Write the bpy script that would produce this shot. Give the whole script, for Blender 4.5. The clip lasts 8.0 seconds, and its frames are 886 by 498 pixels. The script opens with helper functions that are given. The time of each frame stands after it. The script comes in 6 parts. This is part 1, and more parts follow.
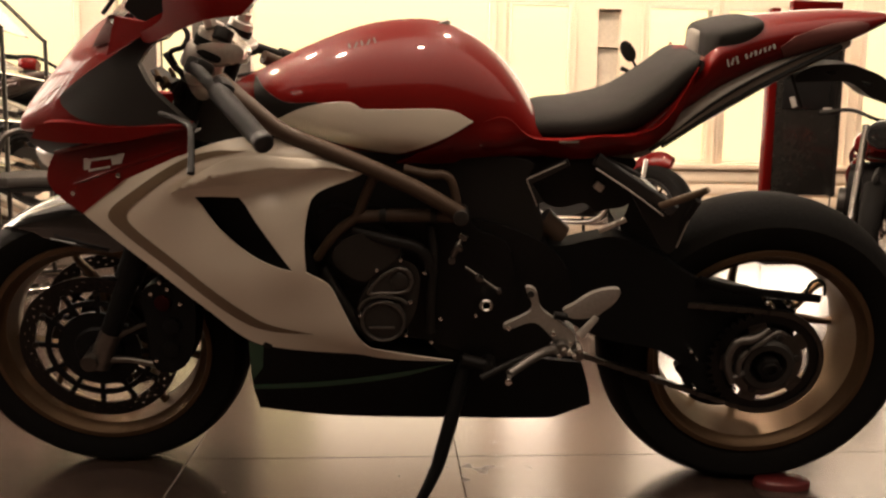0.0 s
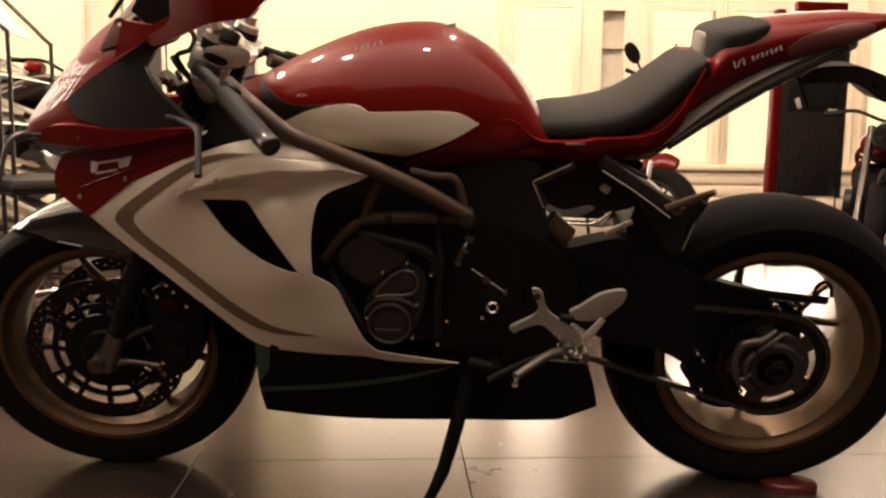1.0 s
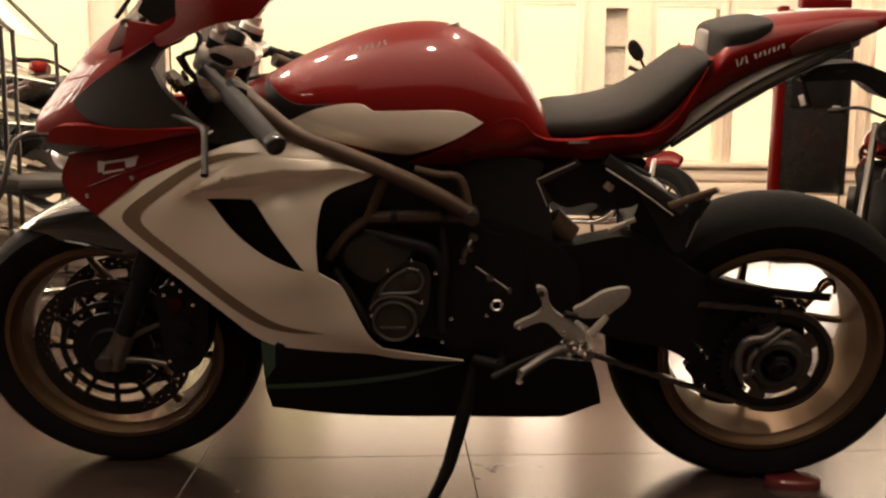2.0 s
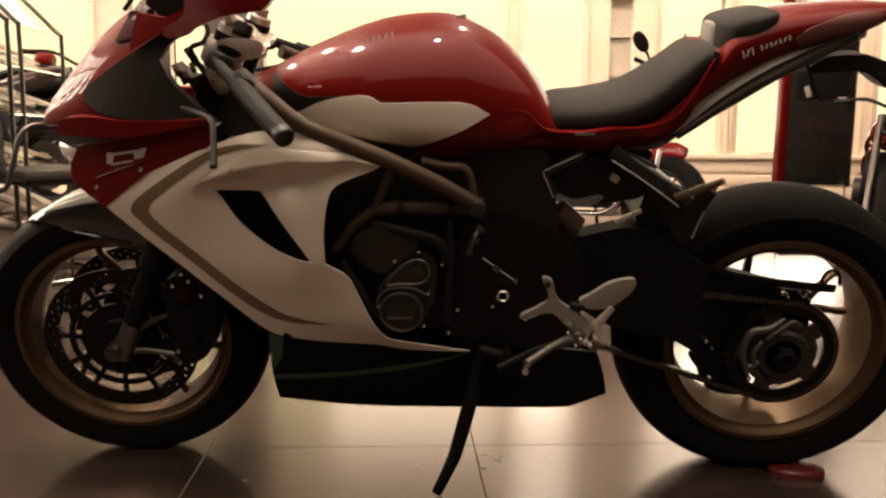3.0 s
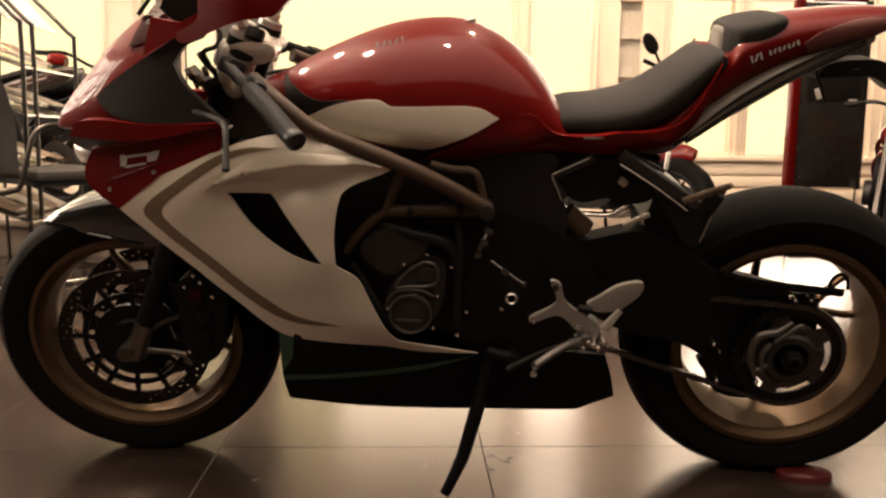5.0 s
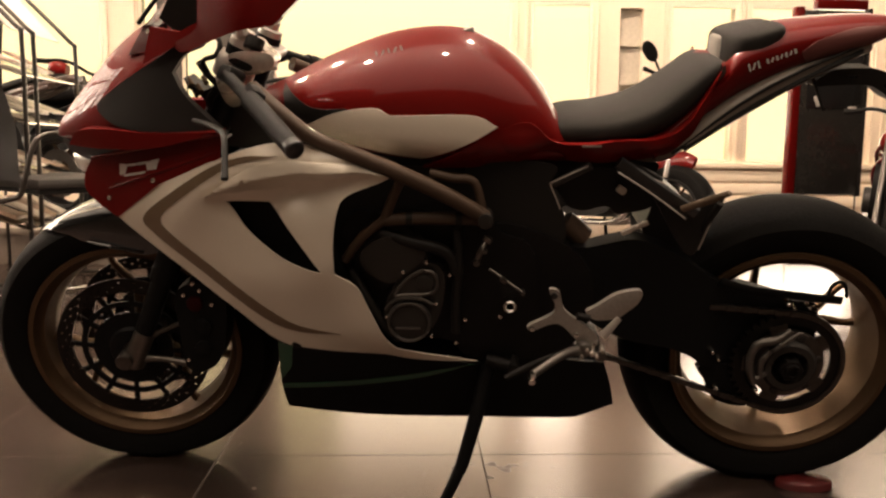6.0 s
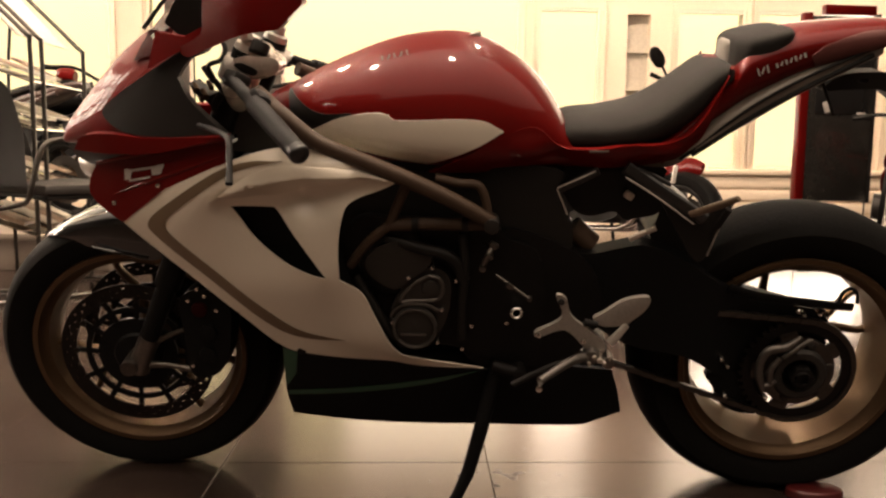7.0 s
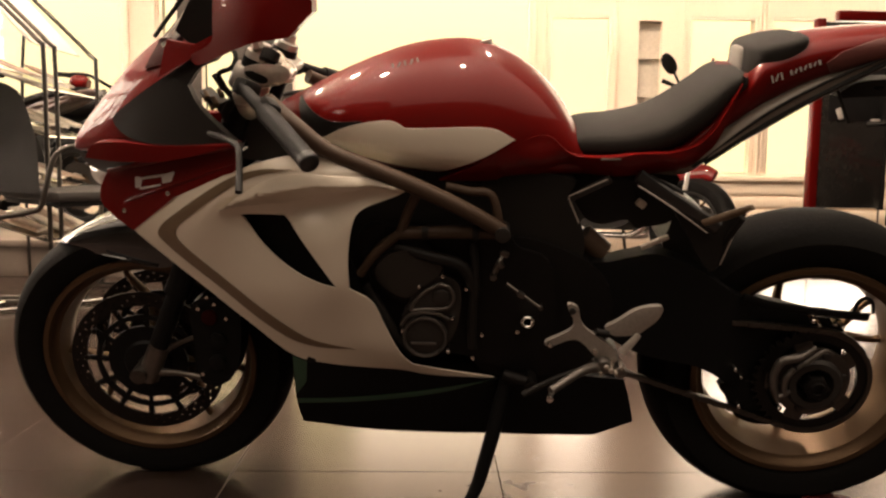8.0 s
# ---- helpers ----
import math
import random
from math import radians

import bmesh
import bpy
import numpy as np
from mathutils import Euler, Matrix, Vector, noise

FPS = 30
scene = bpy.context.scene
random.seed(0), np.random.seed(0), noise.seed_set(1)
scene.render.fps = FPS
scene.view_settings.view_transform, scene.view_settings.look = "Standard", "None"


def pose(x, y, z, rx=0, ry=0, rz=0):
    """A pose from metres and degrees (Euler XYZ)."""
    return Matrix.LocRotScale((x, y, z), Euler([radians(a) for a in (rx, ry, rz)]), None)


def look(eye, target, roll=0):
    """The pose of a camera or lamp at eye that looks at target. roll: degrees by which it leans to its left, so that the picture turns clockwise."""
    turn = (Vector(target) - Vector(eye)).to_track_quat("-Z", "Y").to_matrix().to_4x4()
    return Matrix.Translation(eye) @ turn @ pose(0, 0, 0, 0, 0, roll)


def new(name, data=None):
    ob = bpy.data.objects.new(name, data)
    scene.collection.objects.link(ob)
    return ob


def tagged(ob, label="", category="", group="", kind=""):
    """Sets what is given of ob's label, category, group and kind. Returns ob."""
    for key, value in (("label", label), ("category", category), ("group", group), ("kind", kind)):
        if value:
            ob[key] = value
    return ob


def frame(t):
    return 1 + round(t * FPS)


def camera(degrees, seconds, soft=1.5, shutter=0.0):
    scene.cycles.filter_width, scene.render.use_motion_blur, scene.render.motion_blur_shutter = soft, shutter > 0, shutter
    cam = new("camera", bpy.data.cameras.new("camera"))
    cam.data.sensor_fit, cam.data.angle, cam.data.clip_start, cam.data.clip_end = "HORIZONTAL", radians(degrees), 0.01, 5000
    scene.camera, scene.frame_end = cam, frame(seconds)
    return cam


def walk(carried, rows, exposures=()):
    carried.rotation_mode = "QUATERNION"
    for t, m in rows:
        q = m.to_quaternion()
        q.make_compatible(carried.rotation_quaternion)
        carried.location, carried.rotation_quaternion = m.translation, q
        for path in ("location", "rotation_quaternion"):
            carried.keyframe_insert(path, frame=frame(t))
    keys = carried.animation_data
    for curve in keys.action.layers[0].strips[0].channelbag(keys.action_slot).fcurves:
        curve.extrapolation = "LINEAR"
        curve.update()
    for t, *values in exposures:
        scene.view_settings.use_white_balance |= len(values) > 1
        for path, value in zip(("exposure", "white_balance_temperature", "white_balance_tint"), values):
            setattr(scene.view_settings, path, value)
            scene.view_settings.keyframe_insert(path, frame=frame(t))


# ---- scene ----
cam = camera(57.5, 8.0, soft=2.4)
PATH = [
    (0, (0.007, 0.02, 0.691), (0.137, 2.001, 0.448), 0.8),
    (0.5, (0.005, 0.02, 0.691), (0.131, 2.002, 0.449), 0.7),
    (1, (0.003, 0.02, 0.692), (0.123, 2.002, 0.453), 0.7),
    (1.5, (0.003, 0.016, 0.693), (0.119, 1.998, 0.454), 0.6),
    (3, (-0.004, 0.003, 0.693), (0.097, 1.983, 0.429), 0.5),
    (3.5, (-0.004, 0.0, 0.693), (0.095, 1.979, 0.424), 0.6),
    (4, (-0.005, -0.003, 0.695), (0.088, 1.977, 0.426), 0.6),
    (4.5, (-0.006, -0.006, 0.697), (0.076, 1.975, 0.429), 0.7),
    (6, (-0.002, -0.01, 0.701), (0.076, 1.974, 0.455), 0.6),
    (6.5, (0.0, -0.006, 0.7), (0.073, 1.979, 0.463), 0.6),
    (7, (0.0, 0.001, 0.698), (0.061, 1.987, 0.468), 0.6),
    (7.5, (0.002, 0.006, 0.701), (0.047, 1.993, 0.481), 0.6),
    (8, (0.001, 0.01, 0.701), (0.035, 1.998, 0.486), 0.6),
]
walk(cam, [(t, look(eye, target, roll)) for t, eye, target, roll in PATH], [(0, 0.22), (8, 0.22)])


# ---- world and light ----
world = bpy.data.worlds.new("world")
scene.world = world
world.use_nodes = True
wn = world.node_tree.nodes
sky = wn.new("ShaderNodeTexSky")
sky.sky_type, sky.sun_disc = "NISHITA", False
sky.sun_elevation, sky.sun_rotation = radians(35), radians(10)
world.node_tree.links.new(sky.outputs[0], wn["Background"].inputs[0])
wn["Background"].inputs[1].default_value = 0.06


def area_lamp(name, place, target, size, watts, colour, size_y=0.0):
    data = bpy.data.lights.new(name, "AREA")
    data.size, data.energy, data.color = size, watts, colour
    if size_y:
        data.shape, data.size_y = "RECTANGLE", size_y
    else:
        data.shape = "DISK"
    ob = new(name, data)
    ob.matrix_world = look(place, target)
    return ob


WARM, SOFT = (1.0, 0.75, 0.56), (1.0, 0.79, 0.61)
# ceiling spots over the motorcycle
for lx, ly, watts in ((-1.84, 3.8, 70), (-1.45, 2.0, 95), (0.12, 1.2, 70), (1.07, 3.2, 80)):
    area_lamp("ceiling_spot", (lx, ly, 4.0), (lx * 0.9, ly - 0.1, 0.0), 0.16, watts, SOFT)
# unseen broad fill lamp, added to brighten the bike's near flank
area_lamp("front_fill", (-0.6, -0.9, 4.1), (-0.6, -0.89, 0.0), 12.0, 315, SOFT, 6.2).data.spread = radians(138)
# an unseen strip lamp, added to brighten the window front
row = area_lamp("wall_fill_strip", (2.6, 6.5, 3.95), (2.6, 8.0, 1.0), 7.5, 110, WARM, 0.25)
row.data.spread = radians(110)
# two further unseen lamps, added to brighten the rack and chair
for lx, ly in ((-3.4, 3.4), (-2.7, 4.6)):
    area_lamp("ceiling_spot", (lx, ly, 4.0), (lx + 0.5, ly + 0.4, 0.8), 0.2, 100, WARM)
# area lamps stand in for daylight through the tall panes of the window front; each glow is set for the floor's
# reflections
DAY = (1.0, 0.79, 0.63)
for x0, x1, z1, glow in ((-0.75, 0.976, 2.45, 2.7), (1.142, 1.764, 2.1, 9.0), (2.505, 3.192, 2.1, 8.4), (3.302, 4.555, 2.1, 8.0), (4.731, 5.6, 2.1, 6.0)):
    wide, tall = x1 - x0 - 0.07, z1 - 0.63
    area_lamp("window_daylight", ((x0 + x1) / 2, 7.99, 0.63 + tall / 2), ((x0 + x1) / 2, 0.0, 0.63 + tall / 2), wide, glow * wide * tall * math.pi, DAY, tall)
# lamps in unseen upper panes, added to brighten the near floor
area_lamp("window_daylight", (4.05, 7.99, 3.16), (4.05, 0.0, 3.16), 3.0, 3.2 * 3.0 * 1.46 * math.pi, DAY, 1.46)
area_lamp("window_daylight", (1.453, 7.99, 3.16), (1.453, 0.0, 3.16), 0.55, 4.0 * 0.55 * 1.46 * math.pi, DAY, 1.46)
# unseen lamps added in the corner panes, each split in two to break up the nose's reflections
for x0, x1 in ((-6.22, -5.98), (-5.76, -5.34), (-5.16, -4.69)):
    for z0, z1 in ((0.7, 2.0), (2.25, 3.6)):
        area_lamp("window_daylight", ((x0 + x1) / 2, 7.99, (z0 + z1) / 2), ((x0 + x1) / 2, 0.0, (z0 + z1) / 2), x1 - x0, 4.5 * (x1 - x0) * (z1 - z0) * math.pi, DAY, z1 - z0)


# ---- materials ----
def material(name, colour, rough=0.5, metal=0.0, coat=0.0, vary=0.12, grain=60.0, bump=0.0, stain=4.0, spec=0.5):
    """A surface with fine grain and larger blotches in colour and gloss."""
    m = bpy.data.materials.new(name)
    m.use_nodes = True
    nt = m.node_tree
    b = nt.nodes["Principled BSDF"]
    link = nt.links.new
    co = nt.nodes.new("ShaderNodeTexCoord")
    fine = nt.nodes.new("ShaderNodeTexNoise")
    fine.inputs["Scale"].default_value, fine.inputs["Detail"].default_value = grain, 4
    big = nt.nodes.new("ShaderNodeTexNoise")
    big.inputs["Scale"].default_value, big.inputs["Detail"].default_value = stain, 3
    for n in (fine, big):
        link(co.outputs["Object"], n.inputs["Vector"])
    add = nt.nodes.new("ShaderNodeMath")
    add.operation = "ADD"
    link(fine.outputs[0], add.inputs[0]), link(big.outputs[0], add.inputs[1])
    ramp = nt.nodes.new("ShaderNodeMapRange")
    ramp.inputs[1].default_value, ramp.inputs[2].default_value = 0.6, 1.4
    ramp.inputs[3].default_value, ramp.inputs[4].default_value = 1 - vary, 1 + vary
    link(add.outputs[0], ramp.inputs[0])
    mix = nt.nodes.new("ShaderNodeVectorMath")
    mix.operation = "SCALE"
    mix.inputs[0].default_value = colour
    link(ramp.outputs[0], mix.inputs["Scale"])
    link(mix.outputs[0], b.inputs["Base Color"])
    rr = nt.nodes.new("ShaderNodeMapRange")
    rr.inputs[1].default_value, rr.inputs[2].default_value = 0.3, 0.7
    rr.inputs[3].default_value, rr.inputs[4].default_value = max(0.02, rough * 0.85), min(1, rough * 1.15)
    link(big.outputs[0], rr.inputs[0]), link(rr.outputs[0], b.inputs["Roughness"])
    b.inputs["Metallic"].default_value = metal
    b.inputs["Coat Weight"].default_value, b.inputs["Coat Roughness"].default_value = coat, 0.03
    b.inputs["Specular IOR Level"].default_value = spec
    if bump:
        bp = nt.nodes.new("ShaderNodeBump")
        bp.inputs["Strength"].default_value, bp.inputs["Distance"].default_value = bump, 0.002
        link(fine.outputs[0], bp.inputs["Height"]), link(bp.outputs[0], b.inputs["Normal"])
    return m


def glowing(name, colour, strength):
    m = bpy.data.materials.new(name)
    m.use_nodes = True
    b = m.node_tree.nodes["Principled BSDF"]
    b.inputs["Base Color"].default_value = (0, 0, 0, 1)
    b.inputs["Emission Color"].default_value, b.inputs["Emission Strength"].default_value = (*colour, 1), strength
    return m


def glassy(name, colour, rough=0.02):
    m = bpy.data.materials.new(name)
    m.use_nodes = True
    b = m.node_tree.nodes["Principled BSDF"]
    b.inputs["Base Color"].default_value = (*colour, 1)
    b.inputs["Roughness"].default_value, b.inputs["Transmission Weight"].default_value = rough, 1.0
    b.inputs["IOR"].default_value = 1.45
    return m


RED = material("red_paint", (0.103, 0.0030, 0.0023), 0.45, 0.0, 0.36, 0.06, 400, 0.0, spec=0.05)
WHITE = material("pearl_white_paint", (0.68, 0.62, 0.515), 0.32, 0.0, 0.8, 0.03, 300, 0.0)
GOLDLINE = material("bronze_stripe", (0.155, 0.108, 0.064), 0.4, 0.3, 0.6, 0.05, 200)
GLOSSBLACK = material("polished_black_paint", (0.008, 0.008, 0.008), 0.15, 0.0, 1.0, 0.1, 90)
BLACK = material("black_gloss", (0.010, 0.010, 0.010), 0.3, 0.0, 0.15, 0.2, 80)
PLASTIC = material("black_plastic", (0.009, 0.008, 0.007), 0.55, 0.0, 0.0, 0.25, 300, 0.15, spec=0.2)
RUBBER = material("tyre_rubber", (0.0055, 0.005, 0.0046), 0.75, 0.0, 0.0, 0.3, 120, 0.35, spec=0.08)
RIMGOLD = material("bronze_wheel", (0.095, 0.059, 0.032), 0.45, 0.75, 0.0, 0.1, 150)
FRAMEGOLD = material("bronze_frame", (0.055, 0.035, 0.023), 0.55, 0.0, 0.06, 0.12, 120, spec=0.2)
BRONZEPEG = material("worn_bronze_casting", (0.22, 0.17, 0.12), 0.35, 0.6, 0.0, 0.2, 150, 0.2)
POLISH = material("bright_cast_aluminium", (0.45, 0.405, 0.35), 0.26, 0.6, 0.0, 0.14, 150, 0.5)
LIP = material("worn_grey_casting", (0.11, 0.10, 0.09), 0.36, 0.75, 0.0, 0.2, 160, 0.3)
SHOE = material("grey_cast_aluminium", (0.13, 0.118, 0.105), 0.3, 0.9, 0.0, 0.2, 160, 0.3)
ALU = material("satin_aluminium", (0.46, 0.43, 0.385), 0.36, 0.5, 0.0, 0.12, 180, 0.1)
CHROME = material("polished_steel", (0.72, 0.70, 0.66), 0.14, 1.0, 0.0, 0.06, 90)
ENGINE = material("dark_engine_casting", (0.009, 0.008, 0.0075), 0.5, 0.55, 0.0, 0.25, 160, 0.3, spec=0.25)
COVER = material("magnesium_cover", (0.034, 0.031, 0.028), 0.45, 0.6, 0.0, 0.15, 180, 0.2)
DISCSTEEL = material("blackened_disc_steel", (0.016, 0.014, 0.0125), 0.34, 0.8, 0.0, 0.15, 140)
STEEL = material("brake_steel", (0.09, 0.082, 0.074), 0.36, 1.0, 0.0, 0.15, 140)
SEAT = material("seat_leatherette", (0.016, 0.0142, 0.0124), 0.8, 0.0, 0.0, 0.25, 500, 0.6, spec=0.2)
SATIN = material("dark_grey_satin_panel", (0.016, 0.014, 0.0125), 0.4, 0.0, 0.0, 0.1, 200, 0.05, spec=0.3)
GRIPRUBBER = material("grey_grip_rubber", (0.010, 0.0092, 0.0085), 0.55, 0.0, 0.0, 0.15, 400, 0.3, spec=0.15)
BELLYBLACK = material("matt_black_belly_paint", (0.005, 0.005, 0.005), 0.45, 0.0, 0.0, 0.15, 120, 0.05, spec=0.1)
GREEN = material("green_paint", (0.006, 0.05, 0.023), 0.35, 0.1, 0.6, 0.06, 200)
NICHE = material("pale_glass_cabinet_back", (0.52, 0.48, 0.40), 0.5, 0.0, 0.2, 0.15, 30, 0.0, 8.0)
GREYPANEL = material("grey_tail_plastic", (0.17, 0.145, 0.12), 0.42, 0.0, 0.2, 0.12, 200, 0.1)
DECAL = material("silver_decal", (0.50, 0.47, 0.43), 0.45, 0.1, 0.3, 0.06, 300)
DIMRED = material("dull_dark_red", (0.022, 0.0032, 0.003), 0.7, 0.0, 0.0, 0.15, 200, 0.1, spec=0.05)
HANGER_ALU = material("shot_blasted_aluminium", (0.31, 0.285, 0.255), 0.42, 0.6, 0.0, 0.16, 180, 0.25)
PUCK = material("dark_red_rubber", (0.07, 0.006, 0.006), 0.5, 0.0, 0.2, 0.15, 120, 0.2)
REARWALL = material("rear_bounce_grey", (0.16, 0.14, 0.12), 0.8, 0.0, 0.0, 0.1, 40, 0.2, 1.5)
# for unseen walls and hidden joinery, dark to keep reflections down
DIMWALL = material("unseen_dark_wall", (0.07, 0.06, 0.053), 0.8, 0.0, 0.0, 0.1, 40, 0.2, 1.5)
CEIL = material("ceiling_paint", (0.75, 0.72, 0.66), 0.85, 0.0, 0.0, 0.04, 40, 0.1, 1.0)
JOINERY = material("cream_window_joinery", (0.82, 0.70, 0.55), 0.45, 0.0, 0.2, 0.06, 60, 0.1, 2.0)
GROUT = material("brown_grout", (0.11, 0.092, 0.078), 0.9, 0.0, 0.0, 0.15, 90, 0.3)
GLASS = glassy("clear_glass", (0.97, 0.98, 0.96))
SMOKE = glassy("smoked_screen", (0.80, 0.76, 0.72))
MIDGREY = material("mid_grey", (0.16, 0.145, 0.125), 0.6, 0.0, 0.0, 0.12, 300, 0.2)
TAILSHADE = material("dull_dark_red", (0.11, 0.03, 0.025), 0.55, 0.0, 0.0, 0.12, 200, 0.1)
LAMPLENS = material("pale_lamp_lens", (0.70, 0.66, 0.60), 0.2, 0.0, 1.0, 0.06, 60)


def bright_haze():
    """Overexposed daylight: a glowing sheet, whiter and brighter higher up to suit the floor's reflections."""
    m = glowing("bright_hazy_daylight", (1, 1, 1), 1.0)
    nt = m.node_tree
    where, cut = nt.nodes.new("ShaderNodeNewGeometry"), nt.nodes.new("ShaderNodeSeparateXYZ")
    rise, mix = nt.nodes.new("ShaderNodeMapRange"), nt.nodes.new("ShaderNodeMix")
    rise.interpolation_type, mix.data_type = "SMOOTHSTEP", "RGBA"
    rise.inputs[1].default_value, rise.inputs[2].default_value = 7.0, 14.5
    mix.inputs[6].default_value, mix.inputs[7].default_value = (1.5, 1.2, 0.60, 1), (1.7, 1.4, 0.72, 1)
    link = nt.links.new
    link(where.outputs["Position"], cut.inputs[0]), link(cut.outputs["Z"], rise.inputs[0]), link(rise.outputs[0], mix.inputs[0])
    link(mix.outputs[2], nt.nodes["Principled BSDF"].inputs["Emission Color"])
    return m


OUTSIDE = bright_haze()
# glow for an unseen sheet, added to light the nose from the left
SIDEGLOW = glowing("unseen_side_glow", (1.0, 0.80, 0.62), 26.0)


# ---- mesh helpers ----
def part(name, bm, mat, parent=None, label="", smooth=True):
    me = bpy.data.meshes.new(name)
    bmesh.ops.recalc_face_normals(bm, faces=bm.faces)
    bm.to_mesh(me)
    bm.free()
    me.materials.append(mat)
    if smooth:
        me.shade_smooth()
        me.set_sharp_from_angle(angle=radians(38))
    ob = new(name, me)
    ob.parent = parent
    if label:
        tagged(ob, label)
    return ob


def mirrored(ob):
    """The same part on the other flank."""
    me = ob.data.copy()
    me.transform(Matrix.Scale(-1, 4, (0, 1, 0)))
    me.flip_normals()
    twin = new(ob.name.split(".")[0], me)
    twin.parent = ob.parent
    return twin


def empty(name, m, label, category, group=""):
    ob = new(name)
    ob.empty_display_size = 0.1
    ob.matrix_world = m
    return tagged(ob, label, category, group)


def spline(pts, n=5, closed=False, corners=()):
    """Catmull-Rom through the points; corners stay sharp."""
    p = [np.array(q, float) for q in pts]
    c = len(p)
    out = []
    for i in range(c if closed else c - 1):
        a, b = p[i], p[(i + 1) % c]
        before = a - (b - a) if (i in corners or (not closed and i == 0)) else p[i - 1]
        j = (i + 1) % c
        after = b + (b - a) if (j in corners or (not closed and j == c - 1)) else p[(i + 2) % c]
        for k in range(n):
            t = k / n
            out.append(0.5 * (2 * a + (b - before) * t + (2 * before - 5 * a + 4 * b - after) * t * t + (3 * a - before - 3 * b + after) * t ** 3))
    if not closed:
        out.append(p[-1])
    return out


def add_box(bm, size, m=None, bevel=0.0):
    made = bmesh.ops.create_cube(bm, size=1.0)["verts"]
    bmesh.ops.scale(bm, vec=size, verts=made)
    if bevel:
        edges = list({e for v in made for e in v.link_edges})
        made = bmesh.ops.bevel(bm, geom=edges, offset=bevel, segments=2, affect="EDGES", profile=0.5)["verts"]
    if m is not None:
        bmesh.ops.transform(bm, matrix=m, verts=list(set(made)))


def box(size, m=None, bevel=0.004):
    bm = bmesh.new()
    add_box(bm, size, m, bevel)
    return bm


def span(x0, x1, y0, y1, z0, z1, bevel=0.0):
    return box((x1 - x0, y1 - y0, z1 - z0), Matrix.Translation(((x0 + x1) / 2, (y0 + y1) / 2, (z0 + z1) / 2)), bevel)


def add_tube(bm, pts, r, sides=10, n=5, flat=1.0, corners=(), ends=True):
    """A round bar along a smoothed path; r may be a list along the points."""
    path = [Vector(q) for q in spline(pts, n, False, corners)]
    rad = [r] * len(path) if isinstance(r, (int, float)) else [float(q[0]) for q in spline([(v,) for v in r], n, False)]
    up = Vector((0.13, 0.97, 0.21)).normalized()
    rings = []
    for i, q in enumerate(path):
        d = (path[min(i + 1, len(path) - 1)] - path[max(i - 1, 0)]).normalized()
        a = d.cross(up)
        if a.length < 0.2:
            a = d.cross(Vector((1, 0, 0.1)))
        a.normalize()
        b = d.cross(a)
        up = -b if (-b).dot(up) > 0 else b
        rings.append([bm.verts.new(q + rad[i] * (math.cos(6.28318 * k / sides) * a + flat * math.sin(6.28318 * k / sides) * b)) for k in range(sides)])
    for s, t in zip(rings, rings[1:]):
        for k in range(sides):
            bm.faces.new((s[k], s[(k + 1) % sides], t[(k + 1) % sides], t[k]))
    if ends:
        bm.faces.new(rings[0][::-1]), bm.faces.new(rings[-1])


def tube(pts, r, sides=10, n=5, flat=1.0, corners=()):
    bm = bmesh.new()
    add_tube(bm, pts, r, sides, n, flat, corners)
    return bm


def add_lathe(bm, profile, sides=64, closed=True, m=None):
    """Turn a profile of (s, r) about the y axis."""
    rings = [[bm.verts.new((r * math.cos(6.28318531 * k / sides), s, r * math.sin(6.28318531 * k / sides))) for k in range(sides)] for s, r in profile]
    for i in range(len(rings) if closed else len(rings) - 1):
        a, b = rings[i], rings[(i + 1) % len(rings)]
        for k in range(sides):
            bm.faces.new((a[k], a[(k + 1) % sides], b[(k + 1) % sides], b[k]))
    if m is not None:
        bmesh.ops.transform(bm, matrix=m, verts=[v for r in rings for v in r])


def lathe(profile, sides=64, closed=True, m=None):
    bm = bmesh.new()
    add_lathe(bm, profile, sides, closed, m)
    return bm


def add_disc(bm, r, s0, s1, m=None, sides=32, edge=0.0):
    """A round plate or boss on the y axis from s0 to s1, with a softened rim on the s0 side."""
    e = edge or min(r * 0.12, abs(s1 - s0) * 0.3)
    d = 1 if s1 > s0 else -1
    add_lathe(bm, [(s0, 0.0005), (s0, r - e), (s0 + d * e * 0.3, r - e * 0.3), (s0 + d * e, r), (s1, r), (s1, 0.0005)], sides, False, m)


def disc(r, s0, s1, m=None, sides=32, edge=0.0):
    bm = bmesh.new()
    add_disc(bm, r, s0, s1, m, sides, edge)
    return bm


def loft(stations, sides=36, n=5):
    """A body along x: stations of (x, low, high, half_width, widest_height, squareness_up, squareness_down)."""
    rows = spline(stations, n)
    bm = bmesh.new()
    rings = []
    for x, lo, hi, hw, zw, eu, ed in rows:
        ring = []
        for k in range(sides):
            a = 6.28318531 * k / sides
            c, s = math.cos(a), math.sin(a)
            e = eu if s >= 0 else ed
            y = hw * math.copysign(abs(c) ** (2 / e), c)
            z = zw + (hi - zw if s >= 0 else zw - lo) * math.copysign(abs(s) ** (2 / e), s)
            ring.append(bm.verts.new((x, y, z)))
        rings.append(ring)
    for a, b in zip(rings, rings[1:]):
        for k in range(sides):
            bm.faces.new((a[k], a[(k + 1) % sides], b[(k + 1) % sides], b[k]))
    bm.faces.new(rings[0]), bm.faces.new(rings[-1])
    return bm


